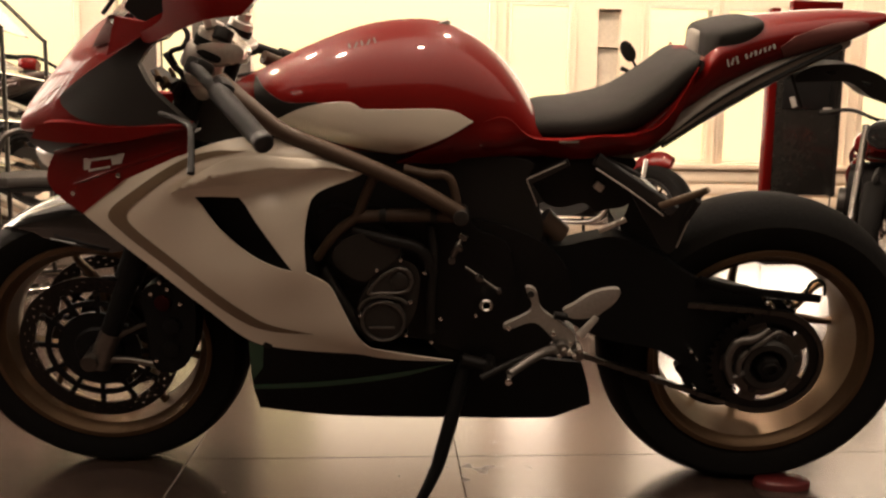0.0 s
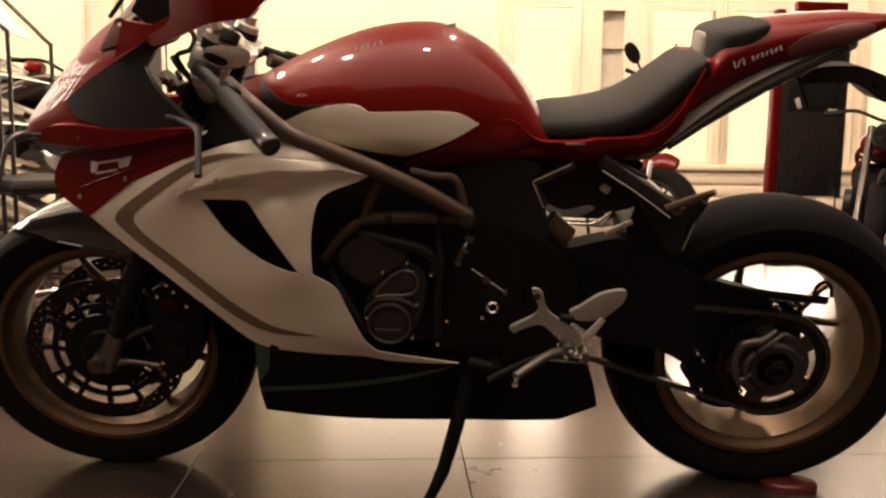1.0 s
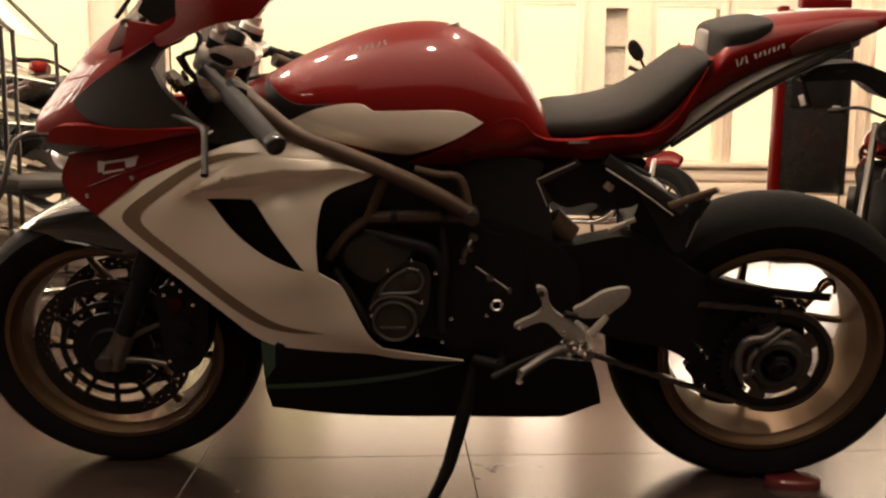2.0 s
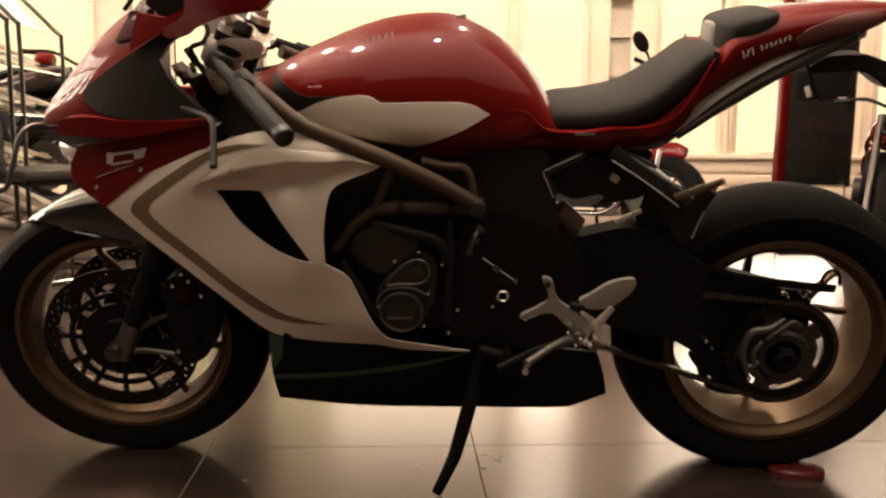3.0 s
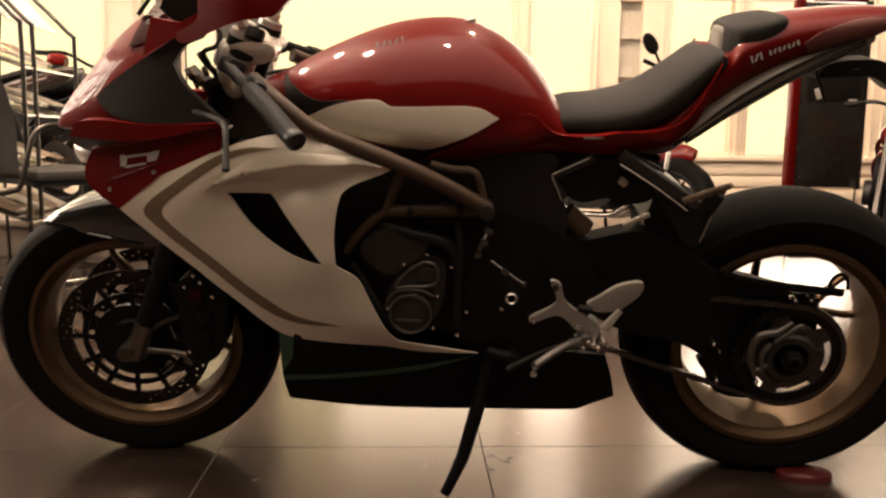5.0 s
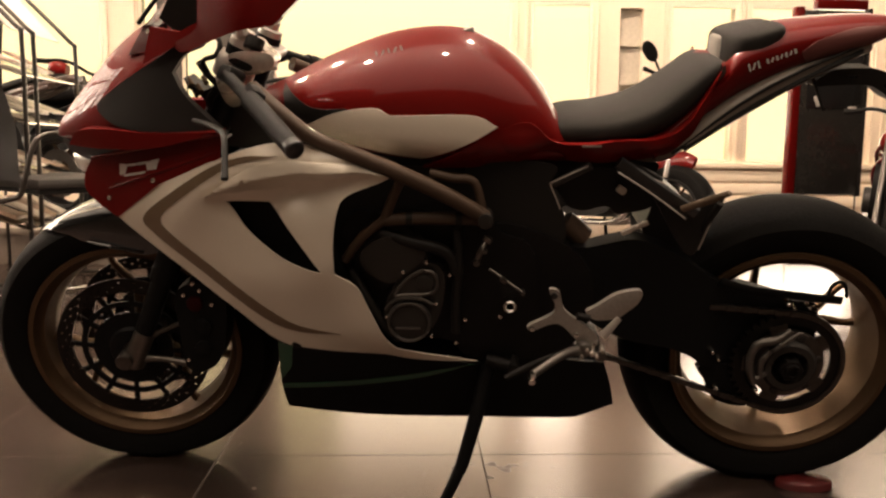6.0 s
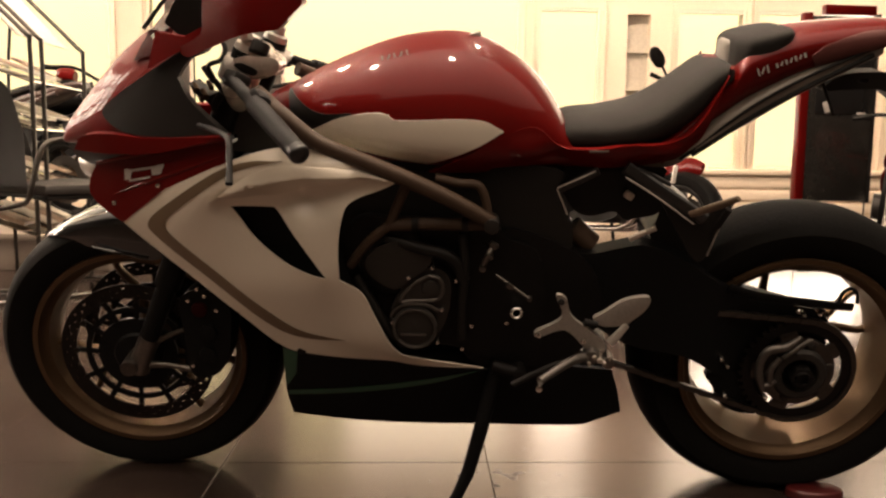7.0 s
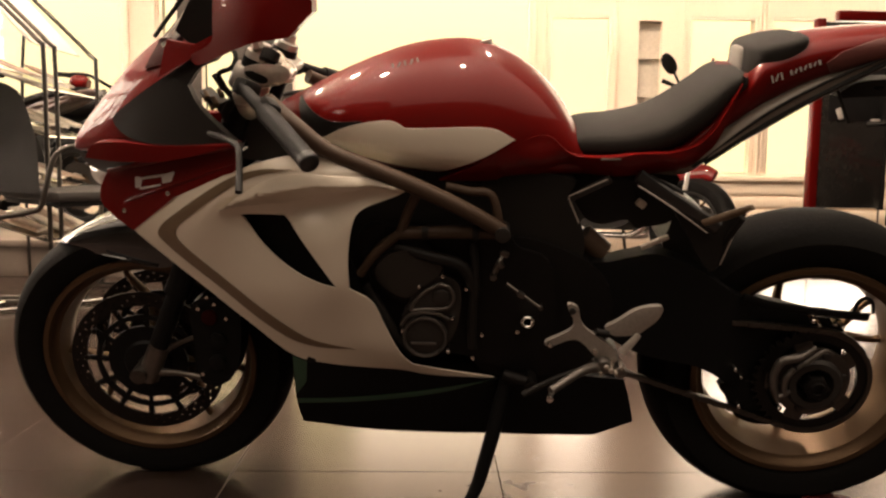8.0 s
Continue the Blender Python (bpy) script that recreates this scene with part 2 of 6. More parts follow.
def flank(stations):
    """The half width of such a body at a height, as a function of (x, z)."""
    rows = np.array(spline(stations, 8))

    def at(x, z):
        lo, hi, hw, zw, eu, ed = (float(np.interp(x, rows[:, 0], rows[:, k])) for k in range(1, 7))
        half, e = (hi - zw, eu) if z >= zw else (zw - lo, ed)
        q = min(1.0, abs(z - zw) / max(half, 1e-4))
        return -hw * (1 - q ** e) ** (1 / e)
    return at


def sheet_height(points):
    """A smooth thin-plate surface y(x, z) through points (x, y, z)."""
    p = np.array(points, float)
    xz, y = p[:, [0, 2]], p[:, 1]
    n = len(p)

    def kernel(d2):
        return 0.5 * d2 * np.log(d2 + 1e-9)
    a = np.zeros((n + 3, n + 3))
    a[:n, :n] = kernel(((xz[:, None] - xz[None]) ** 2).sum(-1)) + 2e-5 * np.eye(n)
    a[:n, n], a[:n, n + 1:] = 1, xz
    a[n, :n], a[n + 1:, :n] = 1, xz.T
    w = np.linalg.solve(a, np.concatenate([y, np.zeros(3)]))

    def at(x, z):
        d2 = ((xz - (x, z)) ** 2).sum(-1)
        return float(kernel(d2) @ w[:n] + w[n] + w[n + 1] * x + w[n + 2] * z)
    return at


def panel(outline, surface, thick=0.004, holes=(), corners=(), cell=0.022, proud=0.0, n=5):
    """A curved plate: an outline in (x, z), laid on the surface y(x, z), with thickness towards the middle."""
    from mathutils.geometry import tessellate_polygon
    loops = [spline(outline, n, True, corners)] + [spline(h, n, True, c) for h, c in holes]
    flat = [Vector((q[0], q[1], 0)) for l in loops for q in l]
    tris = tessellate_polygon([[Vector((q[0], q[1], 0)) for q in l] for l in loops])
    bm = bmesh.new()
    vs = [bm.verts.new((q.x, 0, q.y)) for q in flat]
    for t in tris:
        try:
            bm.faces.new([vs[i] for i in t])
        except ValueError:
            pass
    for axis in (0, 2):
        lo, hi = min(v.co[axis] for v in bm.verts), max(v.co[axis] for v in bm.verts)
        no = Vector((1, 0, 0)) if axis == 0 else Vector((0, 0, 1))
        for k in range(1, int((hi - lo) / cell) + 1):
            bmesh.ops.bisect_plane(bm, geom=bm.verts[:] + bm.edges[:] + bm.faces[:], plane_co=no * (lo + k * cell + 0.0007), plane_no=no, dist=1e-6)
    bmesh.ops.remove_doubles(bm, verts=bm.verts, dist=0.0004)
    bm.verts.ensure_lookup_table()
    faces, rim = bm.faces[:], [e for e in bm.edges if e.is_boundary]
    front = bm.verts[:]
    back = {v: bm.verts.new(v.co) for v in front}
    for f in faces:
        bm.faces.new([back[v] for v in reversed(f.verts)])
    for e in rim:
        a, b = e.verts
        bm.faces.new((a, b, back[b], back[a]))
    for v in front:
        y = surface(v.co.x, v.co.z)
        v.co.y, back[v].co.y = y - proud, y + thick
    return bm


def at(x, y, z, rx=0, ry=0, rz=0):
    return pose(x, y, z, rx, ry, rz)


# ---- the showroom ----
X0, X1, Y0, Y1, TOP = -6.5, 7.5, -6.0, 8.0, 4.2


def structure(name, bm, mat, label, category=""):
    return tagged(part(name, bm, mat, None, label, False), label, category or name.split("_")[0], kind="structure")


structure("ceiling", span(X0, X1, Y0, Y1 + 0.2, TOP, TOP + 0.2), CEIL, "plain cream painted showroom ceiling")
west = tagged(empty("wall_west", Matrix.Identity(4), "dark side wall with a band of bright high windows", "wall"), kind="structure")
# slots and bars out of view, cut to streak the nose's reflections
WEST = ((2.3, 2.6), (3.0, 3.5), (3.85, 4.15), (4.5, 5.0), (5.2, 5.35), (5.6, 6.1), (6.4, 6.6), (6.9, 7.5))
for a, b in zip([Y0] + [w[1] for w in WEST], [w[0] for w in WEST] + [Y1]):
    part("pier", span(X0 - 0.2, X0, a, b, 2.0, 3.9), DIMWALL, west)
for a, b in WEST:
    for z in (2.55, 3.2):
        part("transom", span(X0 - 0.12, X0 - 0.06, a, b, z, z + 0.09), DIMWALL, west)
part("header", span(X0 - 0.2, X0, Y0, Y1, 3.9, TOP), DIMWALL, west)
part("parapet", span(X0 - 0.2, X0, Y0, Y1, 0, 2.0), DIMWALL, west)
structure("backdrop_west", span(X0 - 1.25, X0 - 1.2, 0, Y1 + 1, -0.2, 5), SIDEGLOW, "glaring pale daylight beyond the side windows")
structure("wall_east", span(X1, X1 + 0.2, Y0, Y1, 0, TOP), DIMWALL, "plain charcoal plaster side wall by the windows")
# out of view; its grey sets how much light bounces forward
structure("wall_south", span(X0 - 0.2, X1 + 0.2, Y0 - 0.2, Y0, 0, TOP), REARWALL, "plain unseen rear wall, its warm grey set for the bounce light")

# the window front: piers, a panelled plinth, a rail and unseen upper lights over tall openings
SILL, HEAD, RAIL, UPPER = 0.59, 2.13, 2.36, 3.95
# left openings narrow where the bike hides them, to darken the floor's reflection
OPEN = [(-6.25, -5.95), (-5.8, -5.3), (-5.2, -4.65), (-4.35, -2.95), (-2.62, -2.44), (-2.22, -1.88), (-1.34, 0.976), (1.142, 1.764), (2.505, 3.192), (3.302, 4.555), (4.731, 5.6), (5.8, 6.9)]
wall = tagged(empty("wall_north", Matrix.Identity(4), "cream window front with tall bright panes", "wall"), kind="structure")
edges = [X0] + [v for o in OPEN for v in o] + [X1]
for a, b in zip(edges[::2], edges[1::2]):
    if a == 1.764:
        for x0, x1 in ((a, 2.02), (2.245, b)):
            part("pier", span(x0, x1, Y1, Y1 + 0.22, SILL, UPPER), JOINERY, wall)
        part("niche_head", span(2.02, 2.245, Y1, Y1 + 0.22, 2.08, UPPER), JOINERY, wall)
        part("niche_back", span(2.02, 2.245, Y1 + 0.07, Y1 + 0.22, SILL, 2.08), NICHE, wall)
        for z in (0.95, 1.35, 1.72):
            part("niche_shelf", span(2.022, 2.243, Y1 + 0.03, Y1 + 0.068, z, z + 0.006), NICHE, wall)
    else:
        # left piers hidden from view are dark, so the left floor reflects less
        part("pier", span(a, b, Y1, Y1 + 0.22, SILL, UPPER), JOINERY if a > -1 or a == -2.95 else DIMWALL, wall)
    if a < -1 and a != -2.95:
        continue
    for x in (a + 0.02, b - 0.05):
        part("pier_moulding", span(x, x + 0.03, Y1 - 0.02, Y1 - 0.002, SILL, UPPER, 0.006), JOINERY, wall)
part("header", span(X0, X1, Y1, Y1 + 0.22, UPPER, TOP), JOINERY, wall)
part("plinth", span(X0, X1, Y1, Y1 + 0.22, 0, SILL), JOINERY, wall)
for z, h in ((0.565, 0.05), (0.46, 0.10), (0.335, 0.10), (0.21, 0.10), (0.05, 0.10)):
    part("plinth_board", span(X0, X1, Y1 - 0.025 - (0.03 if h < 0.06 else 0), Y1 - 0.002, z - h / 2, z + h / 2, 0.006), JOINERY, wall)
for k, (a, b) in enumerate(OPEN):
    win = tagged(empty("window_%d" % (k + 1), Matrix.Identity(4), "tall overexposed shop window in a cream frame", "window"), kind="structure")
    # heads differ to suit reflections in the floor and the nose
    top = HEAD + (1.5 if b < -4.6 else 0.12 if b < -0.8 else 0.35 if b < 1.0 else 0.0)
    rail = top + RAIL - HEAD
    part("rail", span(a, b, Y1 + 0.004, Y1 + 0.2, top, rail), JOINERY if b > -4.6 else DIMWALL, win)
    # unseen upper glazing, put in for the floor's brightness
    if b > 1.0:
        part("upper_pane", span(a, b, Y1 + 0.018, Y1 + 0.024, rail, UPPER), GLASS, win).visible_shadow = False
        part("upper_bar", span((a + b) / 2 - 0.02, (a + b) / 2 + 0.02, Y1 + 0.026, Y1 + 0.06, rail, UPPER), JOINERY, win)
    else:
        # unseen panels, dark on the left to dim the floor's reflection
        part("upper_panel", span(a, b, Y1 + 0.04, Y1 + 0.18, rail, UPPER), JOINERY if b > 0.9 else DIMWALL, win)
    for z0, z1 in ((SILL, top),):
        for x0, x1, w0, w1 in ((a, a + 0.035, z0, z1), (b - 0.035, b, z0, z1), (a + 0.035, b - 0.035, z1 - 0.035, z1), (a + 0.035, b - 0.035, z0, z0 + 0.035)):
            part("frame_bar", span(x0, x1, Y1 + 0.008, Y1 + 0.035, w0, w1, 0.005), JOINERY, win)
        pane = part("pane", span(a + 0.035, b - 0.035, Y1 + 0.018, Y1 + 0.024, z0 + 0.035, z1 - 0.035), GLASS, win)
        pane.visible_shadow = False
structure("backdrop", span(-120, 120, 60, 60.2, -3, 90), OUTSIDE, "glaring pale street and hazy sky beyond the windows")

# polished floor tiles, sixty centimetres square
floor = tagged(part("floor", span(X0, X1, Y0, Y1, -0.15, -0.003), GROUT, None, "", False), "polished brown-grey tiled floor with thin joints", "floor", kind="structure")


def tile_material():
    m = material("polished_tile", (0.026, 0.0175, 0.014), 0.25, 0.0, 0.0, 0.15, 25, 0.0, 2.5, 0.5)
    nt = m.node_tree
    b = nt.nodes["Principled BSDF"]
    b.inputs["IOR"].default_value = 1.47
    b.inputs["Specular Tint"].default_value = (1.0, 0.74, 0.70, 1)
    link = nt.links.new
    where = nt.nodes.new("ShaderNodeNewGeometry")
    for n in [n for n in nt.nodes if n.bl_idname == "ShaderNodeTexNoise"]:
        link(where.outputs["Position"], n.inputs["Vector"])
    # dusty scuff marks by the side stand: grainy, dull patches
    near = nt.nodes.new("ShaderNodeVectorMath")
    near.operation, near.inputs[1].default_value = "SUBTRACT", (0.19, 1.70, 0.0)
    squash = nt.nodes.new("ShaderNodeVectorMath")
    squash.operation, squash.inputs[1].default_value = "MULTIPLY", (5.5, 9.0, 0.0)
    far = nt.nodes.new("ShaderNodeVectorMath")
    far.operation = "LENGTH"
    flake = nt.nodes.new("ShaderNodeTexNoise")
    flake.inputs["Scale"].default_value, flake.inputs["Detail"].default_value = 26.0, 5
    link(where.outputs["Position"], near.inputs[0]), link(near.outputs[0], squash.inputs[0]), link(squash.outputs[0], far.inputs[0])
    link(where.outputs["Position"], flake.inputs["Vector"])
    fade = nt.nodes.new("ShaderNodeMapRange")
    fade.inputs[1].default_value, fade.inputs[2].default_value, fade.inputs[3].default_value, fade.inputs[4].default_value = 0.2, 1.0, 0.16, 0.0
    link(far.outputs["Value"], fade.inputs[0])
    sum_ = nt.nodes.new("ShaderNodeMath")
    sum_.operation = "ADD"
    link(fade.outputs[0], sum_.inputs[0]), link(flake.outputs[0], sum_.inputs[1])
    dust = nt.nodes.new("ShaderNodeMapRange")
    dust.inputs[1].default_value, dust.inputs[2].default_value, dust.inputs[3].default_value, dust.inputs[4].default_value = 0.70, 0.80, 0.0, 0.35
    link(sum_.outputs[0], dust.inputs[0])
    # faint smears vary the polish
    scuff = nt.nodes.new("ShaderNodeTexNoise")
    scuff.inputs["Scale"].default_value, scuff.inputs["Detail"].default_value = 1.3, 2
    link(where.outputs["Position"], scuff.inputs["Vector"])
    gloss = nt.nodes.new("ShaderNodeMapRange")
    gloss.inputs[1].default_value, gloss.inputs[2].default_value = 0.25, 0.75
    gloss.inputs[3].default_value, gloss.inputs[4].default_value = 0.17, 0.22
    link(scuff.outputs[0], gloss.inputs[0])
    both = nt.nodes.new("ShaderNodeMath")
    both.operation = "ADD"
    link(gloss.outputs[0], both.inputs[0]), link(dust.outputs[0], both.inputs[1]), link(both.outputs[0], b.inputs["Roughness"])
    return m


TILE = tile_material()


def tile_bm(m=None, bm=None):
    bm = bm or bmesh.new()
    h, e = 0.2988, 0.0006
    lo = [bm.verts.new(v) for v in ((-h, -h, -0.004), (h, -h, -0.004), (h, h, -0.004), (-h, h, -0.004))]
    mid = [bm.verts.new(v) for v in ((-h, -h, -e), (h, -h, -e), (h, h, -e), (-h, h, -e))]
    k = h - e
    hi = [bm.verts.new(v) for v in ((-k, -k, 0), (k, -k, 0), (k, k, 0), (-k, k, 0))]
    bm.faces.new(hi)
    for r, s in ((lo, mid), (mid, hi)):
        for i in range(4):
            bm.faces.new((r[i], r[(i + 1) % 4], s[(i + 1) % 4], s[i]))
    if m is not None:
        bmesh.ops.translate(bm, vec=m, verts=lo + mid + hi)
    return bm


def lay_tiles():
    rest = bmesh.new()
    first = None
    for i in range(-12, 13):
        for j in range(-10, 11):
            cx, cy = 0.462 + 0.6 * i, 2.08 + 0.6 * j
            if not (X0 < cx - 0.25 and cx + 0.25 < X1 and Y0 < cy - 0.25 and cy + 0.25 < Y1):
                continue
            if -3.2 < cx < 5.2 and 0.8 < cy < 7.8:
                if first is None:
                    first = part("tile", tile_bm(), TILE, floor, "", False)
                    first.location = (cx, cy, 0)
                else:
                    ob = new("tile", first.data)
                    ob.parent, ob.location = floor, (cx, cy, 0)
            else:
                tile_bm((cx, cy, 0), rest)
    tagged(part("tiles_beyond", rest, TILE, floor, "", False), kind="stuff")



# control points of the motorcycle's profiles
FAIR_EDGE = [(-1.306, -0.13, 0.614), (-1.204, -0.165, 0.689), (-1.078, -0.2, 0.747), (-0.987, -0.215, 0.777), (-0.909, -0.215, 0.774), (-0.833, -0.21, 0.744), (-0.771, -0.205, 0.719), (-0.809, -0.215, 0.703), (-0.853, -0.225, 0.685), (-0.868, -0.23, 0.661), (-0.878, -0.23, 0.603), (-0.879, -0.225, 0.54), (-0.841, -0.215, 0.511), (-0.821, -0.205, 0.462), (-0.794, -0.195, 0.399), (-0.772, -0.19, 0.374), (-0.618, -0.17, 0.34), (-0.788, -0.165, 0.348), (-0.946, -0.15, 0.351), (-1.013, -0.145, 0.366), (-1.085, -0.15, 0.43), (-1.169, -0.145, 0.501), (-1.253, -0.135, 0.568)]
FAIR_BODY = [(-1.113, -0.206, 0.675), (-1.039, -0.222, 0.712), (-0.982, -0.23, 0.729), (-0.926, -0.234, 0.739), (-0.849, -0.23, 0.735), (-0.802, -0.22, 0.719), (-0.985, -0.23, 0.753), (-0.906, -0.233, 0.761), (-1.105, -0.203, 0.668), (-1.071, -0.197, 0.659), (-1.025, -0.2, 0.661), (-0.986, -0.207, 0.667), (-0.933, -0.214, 0.689), (-0.851, -0.222, 0.713), (-0.904, -0.228, 0.546), (-0.985, -0.203, 0.568), (-1.036, -0.196, 0.61), (-1.045, -0.188, 0.518), (-0.944, -0.186, 0.45), (-0.859, -0.188, 0.406), (-1.149, -0.175, 0.59), (-1.202, -0.166, 0.619), (-0.935, -0.229, 0.623), (-0.882, -0.23, 0.67), (-0.955, -0.221, 0.657)]
VENT = [(-1.076, 0.666), (-0.996, 0.667), (-0.962, 0.63), (-0.901, 0.542), (-0.936, 0.548), (-0.985, 0.566), (-1.036, 0.61)]
STRIPE = [(-0.966, 0.759), (-1.027, 0.756), (-1.095, 0.731), (-1.18, 0.677), (-1.249, 0.621), (-1.229, 0.584), (-1.131, 0.504), (-1.028, 0.418), (-0.963, 0.394), (-0.88, 0.398), (-0.961, 0.409), (-1.013, 0.439), (-1.104, 0.515), (-1.194, 0.59), (-1.21, 0.623), (-1.167, 0.663), (-1.084, 0.72), (-1.027, 0.746)]
LOWRED_EDGE = [(-1.351, -0.104, 0.725), (-1.294, -0.125, 0.738), (-1.185, -0.165, 0.766), (-1.066, -0.202, 0.799), (-1.076, -0.202, 0.747), (-1.203, -0.168, 0.69), (-1.305, -0.132, 0.613), (-1.341, -0.118, 0.632), (-1.373, -0.104, 0.658), (-1.373, -0.1, 0.688)]
LOWRED_BODY = [(-1.251, -0.15, 0.7), (-1.162, -0.178, 0.74), (-1.283, -0.137, 0.664), (-1.317, -0.123, 0.692)]
INTAKE = [(-1.314, 0.826), (-1.277, 0.857), (-1.223, 0.891), (-1.17, 0.922), (-1.124, 0.948), (-1.085, 0.958), (-1.1, 0.934), (-1.132, 0.92), (-1.155, 0.891), (-1.129, 0.849), (-1.061, 0.789), (-1.19, 0.789), (-1.25, 0.791), (-1.292, 0.803)]
MIRROR = [(-1.15, 0.94), (-1.081, 0.973), (-1.038, 1.0), (-1.004, 1.033), (-0.949, 1.062), (-0.9, 1.046), (-0.895, 1.021), (-0.933, 0.985), (-0.991, 0.976), (-1.047, 0.957), (-1.122, 0.929)]
DARKQUAD = [(-1.184, 0.979), (-1.15, 1.036), (-1.105, 1.036), (-1.11, 0.96), (-1.14, 0.945)]
TANKW = [(-0.932, 0.796), (-0.876, 0.822), (-0.807, 0.833), (-0.777, 0.821), (-0.64, 0.822), (-0.589, 0.8), (-0.639, 0.772), (-0.724, 0.735), (-0.839, 0.76)]
TANKBLK = [(-0.987, 0.862), (-0.919, 0.828), (-0.854, 0.829), (-0.921, 0.8), (-0.957, 0.795)]
SEATCOWL = [(-0.721, 0.725), (-0.588, 0.791), (-0.531, 0.804), (-0.479, 0.767), (-0.38, 0.772), (-0.297, 0.778), (-0.251, 0.804), (-0.206, 0.88), (-0.195, 0.909), (-0.242, 0.77), (-0.298, 0.734), (-0.477, 0.726), (-0.588, 0.719)]
TUBE_MAIN = [(-1.02, -0.16, 0.864), (-0.967, -0.2, 0.832), (-0.908, -0.215, 0.79), (-0.832, -0.215, 0.758), (-0.755, -0.21, 0.725), (-0.677, -0.2, 0.685), (-0.607, -0.185, 0.64)]
TUBE_B = [(-0.791, -0.175, 0.63), (-0.709, -0.175, 0.633), (-0.615, -0.175, 0.633)]
TUBE_C = [(-0.755, -0.19, 0.715), (-0.774, -0.185, 0.674), (-0.791, -0.175, 0.63)]
TUBE_D = [(-0.708, -0.18, 0.72), (-0.668, -0.18, 0.711), (-0.628, -0.178, 0.703), (-0.611, -0.178, 0.643)]
TUBE_E = [(-0.791, -0.175, 0.63), (-0.834, -0.17, 0.593), (-0.869, -0.16, 0.544)]
CASE = [(-0.873, 0.604), (-0.848, 0.492), (-0.797, 0.384), (-0.689, 0.379), (-0.569, 0.344), (-0.505, 0.357), (-0.513, 0.555), (-0.576, 0.598), (-0.617, 0.629), (-0.781, 0.632), (-0.843, 0.637)]
BELLY = [(-1.015, -0.14, 0.364), (-1.018, -0.12, 0.253), (-1.013, -0.1, 0.188), (-0.85, -0.115, 0.182), (-0.621, -0.12, 0.185), (-0.414, -0.12, 0.189), (-0.337, -0.11, 0.216), (-0.348, -0.115, 0.269), (-0.365, -0.13, 0.321), (-0.502, -0.14, 0.335), (-0.612, -0.15, 0.325), (-0.789, -0.155, 0.34), (-0.946, -0.15, 0.348)]
BELLYLINE = [(-1.015, 0.253), (-0.859, 0.275), (-0.723, 0.301), (-0.623, 0.325), (-0.723, 0.29), (-0.86, 0.263), (-1.017, 0.241)]
STAND = [(-0.59, -0.155, 0.341), (-0.605, -0.17, 0.281), (-0.618, -0.19, 0.229), (-0.632, -0.205, 0.178), (-0.645, -0.22, 0.134), (-0.661, -0.235, 0.103), (-0.679, -0.245, 0.066)]
STARPLATE = [(-0.492, 0.524), (-0.474, 0.52), (-0.462, 0.485), (-0.424, 0.456), (-0.4, 0.431), (-0.411, 0.408), (-0.437, 0.426), (-0.474, 0.459), (-0.518, 0.445), (-0.526, 0.454), (-0.48, 0.483)]
HEEL = [(-0.423, 0.481), (-0.404, 0.493), (-0.376, 0.513), (-0.351, 0.522), (-0.332, 0.524), (-0.326, 0.517), (-0.334, 0.497), (-0.353, 0.478), (-0.367, 0.467), (-0.402, 0.465), (-0.418, 0.472)]
PEG = [(-0.431, -0.25, 0.411), (-0.465, -0.28, 0.417), (-0.522, -0.33, 0.404)]
SWING = [(-0.481, 0.557), (-0.412, 0.564), (-0.368, 0.575), (-0.318, 0.581), (-0.246, 0.553), (-0.149, 0.488), (-0.087, 0.465), (-0.002, 0.431), (0.045, 0.372), (0.053, 0.284), (0.006, 0.224), (-0.058, 0.24), (-0.155, 0.304), (-0.226, 0.35), (-0.334, 0.375), (-0.414, 0.422), (-0.478, 0.493)]
GUARD = [(-0.152, -0.11, 0.492), (-0.097, -0.11, 0.476), (-0.011, -0.11, 0.465), (0.084, -0.11, 0.456)]
RPEG = [(-0.253, -0.16, 0.653), (-0.22, -0.19, 0.677), (-0.194, -0.23, 0.704)]
RPEGBR = [(-0.18, -0.14, 0.658), (-0.197, -0.12, 0.608), (-0.211, -0.1, 0.547)]
SUB1 = [(-0.368, -0.13, 0.731), (-0.297, -0.135, 0.685), (-0.221, -0.135, 0.637)]
SUB2 = [(-0.489, -0.12, 0.682), (-0.416, -0.13, 0.724)]
SUB3 = [(-0.489, -0.12, 0.682), (-0.463, -0.12, 0.643)]
SUB4 = [(-0.345, -0.12, 0.722), (-0.31, -0.12, 0.706), (-0.286, -0.12, 0.693)]
SHOCK = [(-0.352, -0.13, 0.594), (-0.305, -0.13, 0.617)]
GRIP = [(-1.028, -0.21, 0.872), (-0.978, -0.27, 0.845), (-0.912, -0.35, 0.806)]
LEVER = [(-1.113, -0.205, 0.815), (-1.079, -0.24, 0.816), (-1.041, -0.29, 0.816), (-1.023, -0.33, 0.814), (-1.015, -0.36, 0.792), (-1.009, -0.39, 0.763)]
CALIPER = [(-1.218, 0.454), (-1.132, 0.456), (-1.129, 0.356), (-1.157, 0.284), (-1.214, 0.276), (-1.223, 0.354)]
PLATEARM2 = [(0.027, 0.882), (0.091, 0.888), (0.122, 0.882), (0.166, 0.864), (0.208, 0.83), (0.207, 0.81), (0.153, 0.825), (0.119, 0.847), (0.092, 0.857), (0.031, 0.855), (-0.004, 0.855)]
HANGER = [(-0.017, -0.05, 0.878), (0.011, -0.06, 0.814)]
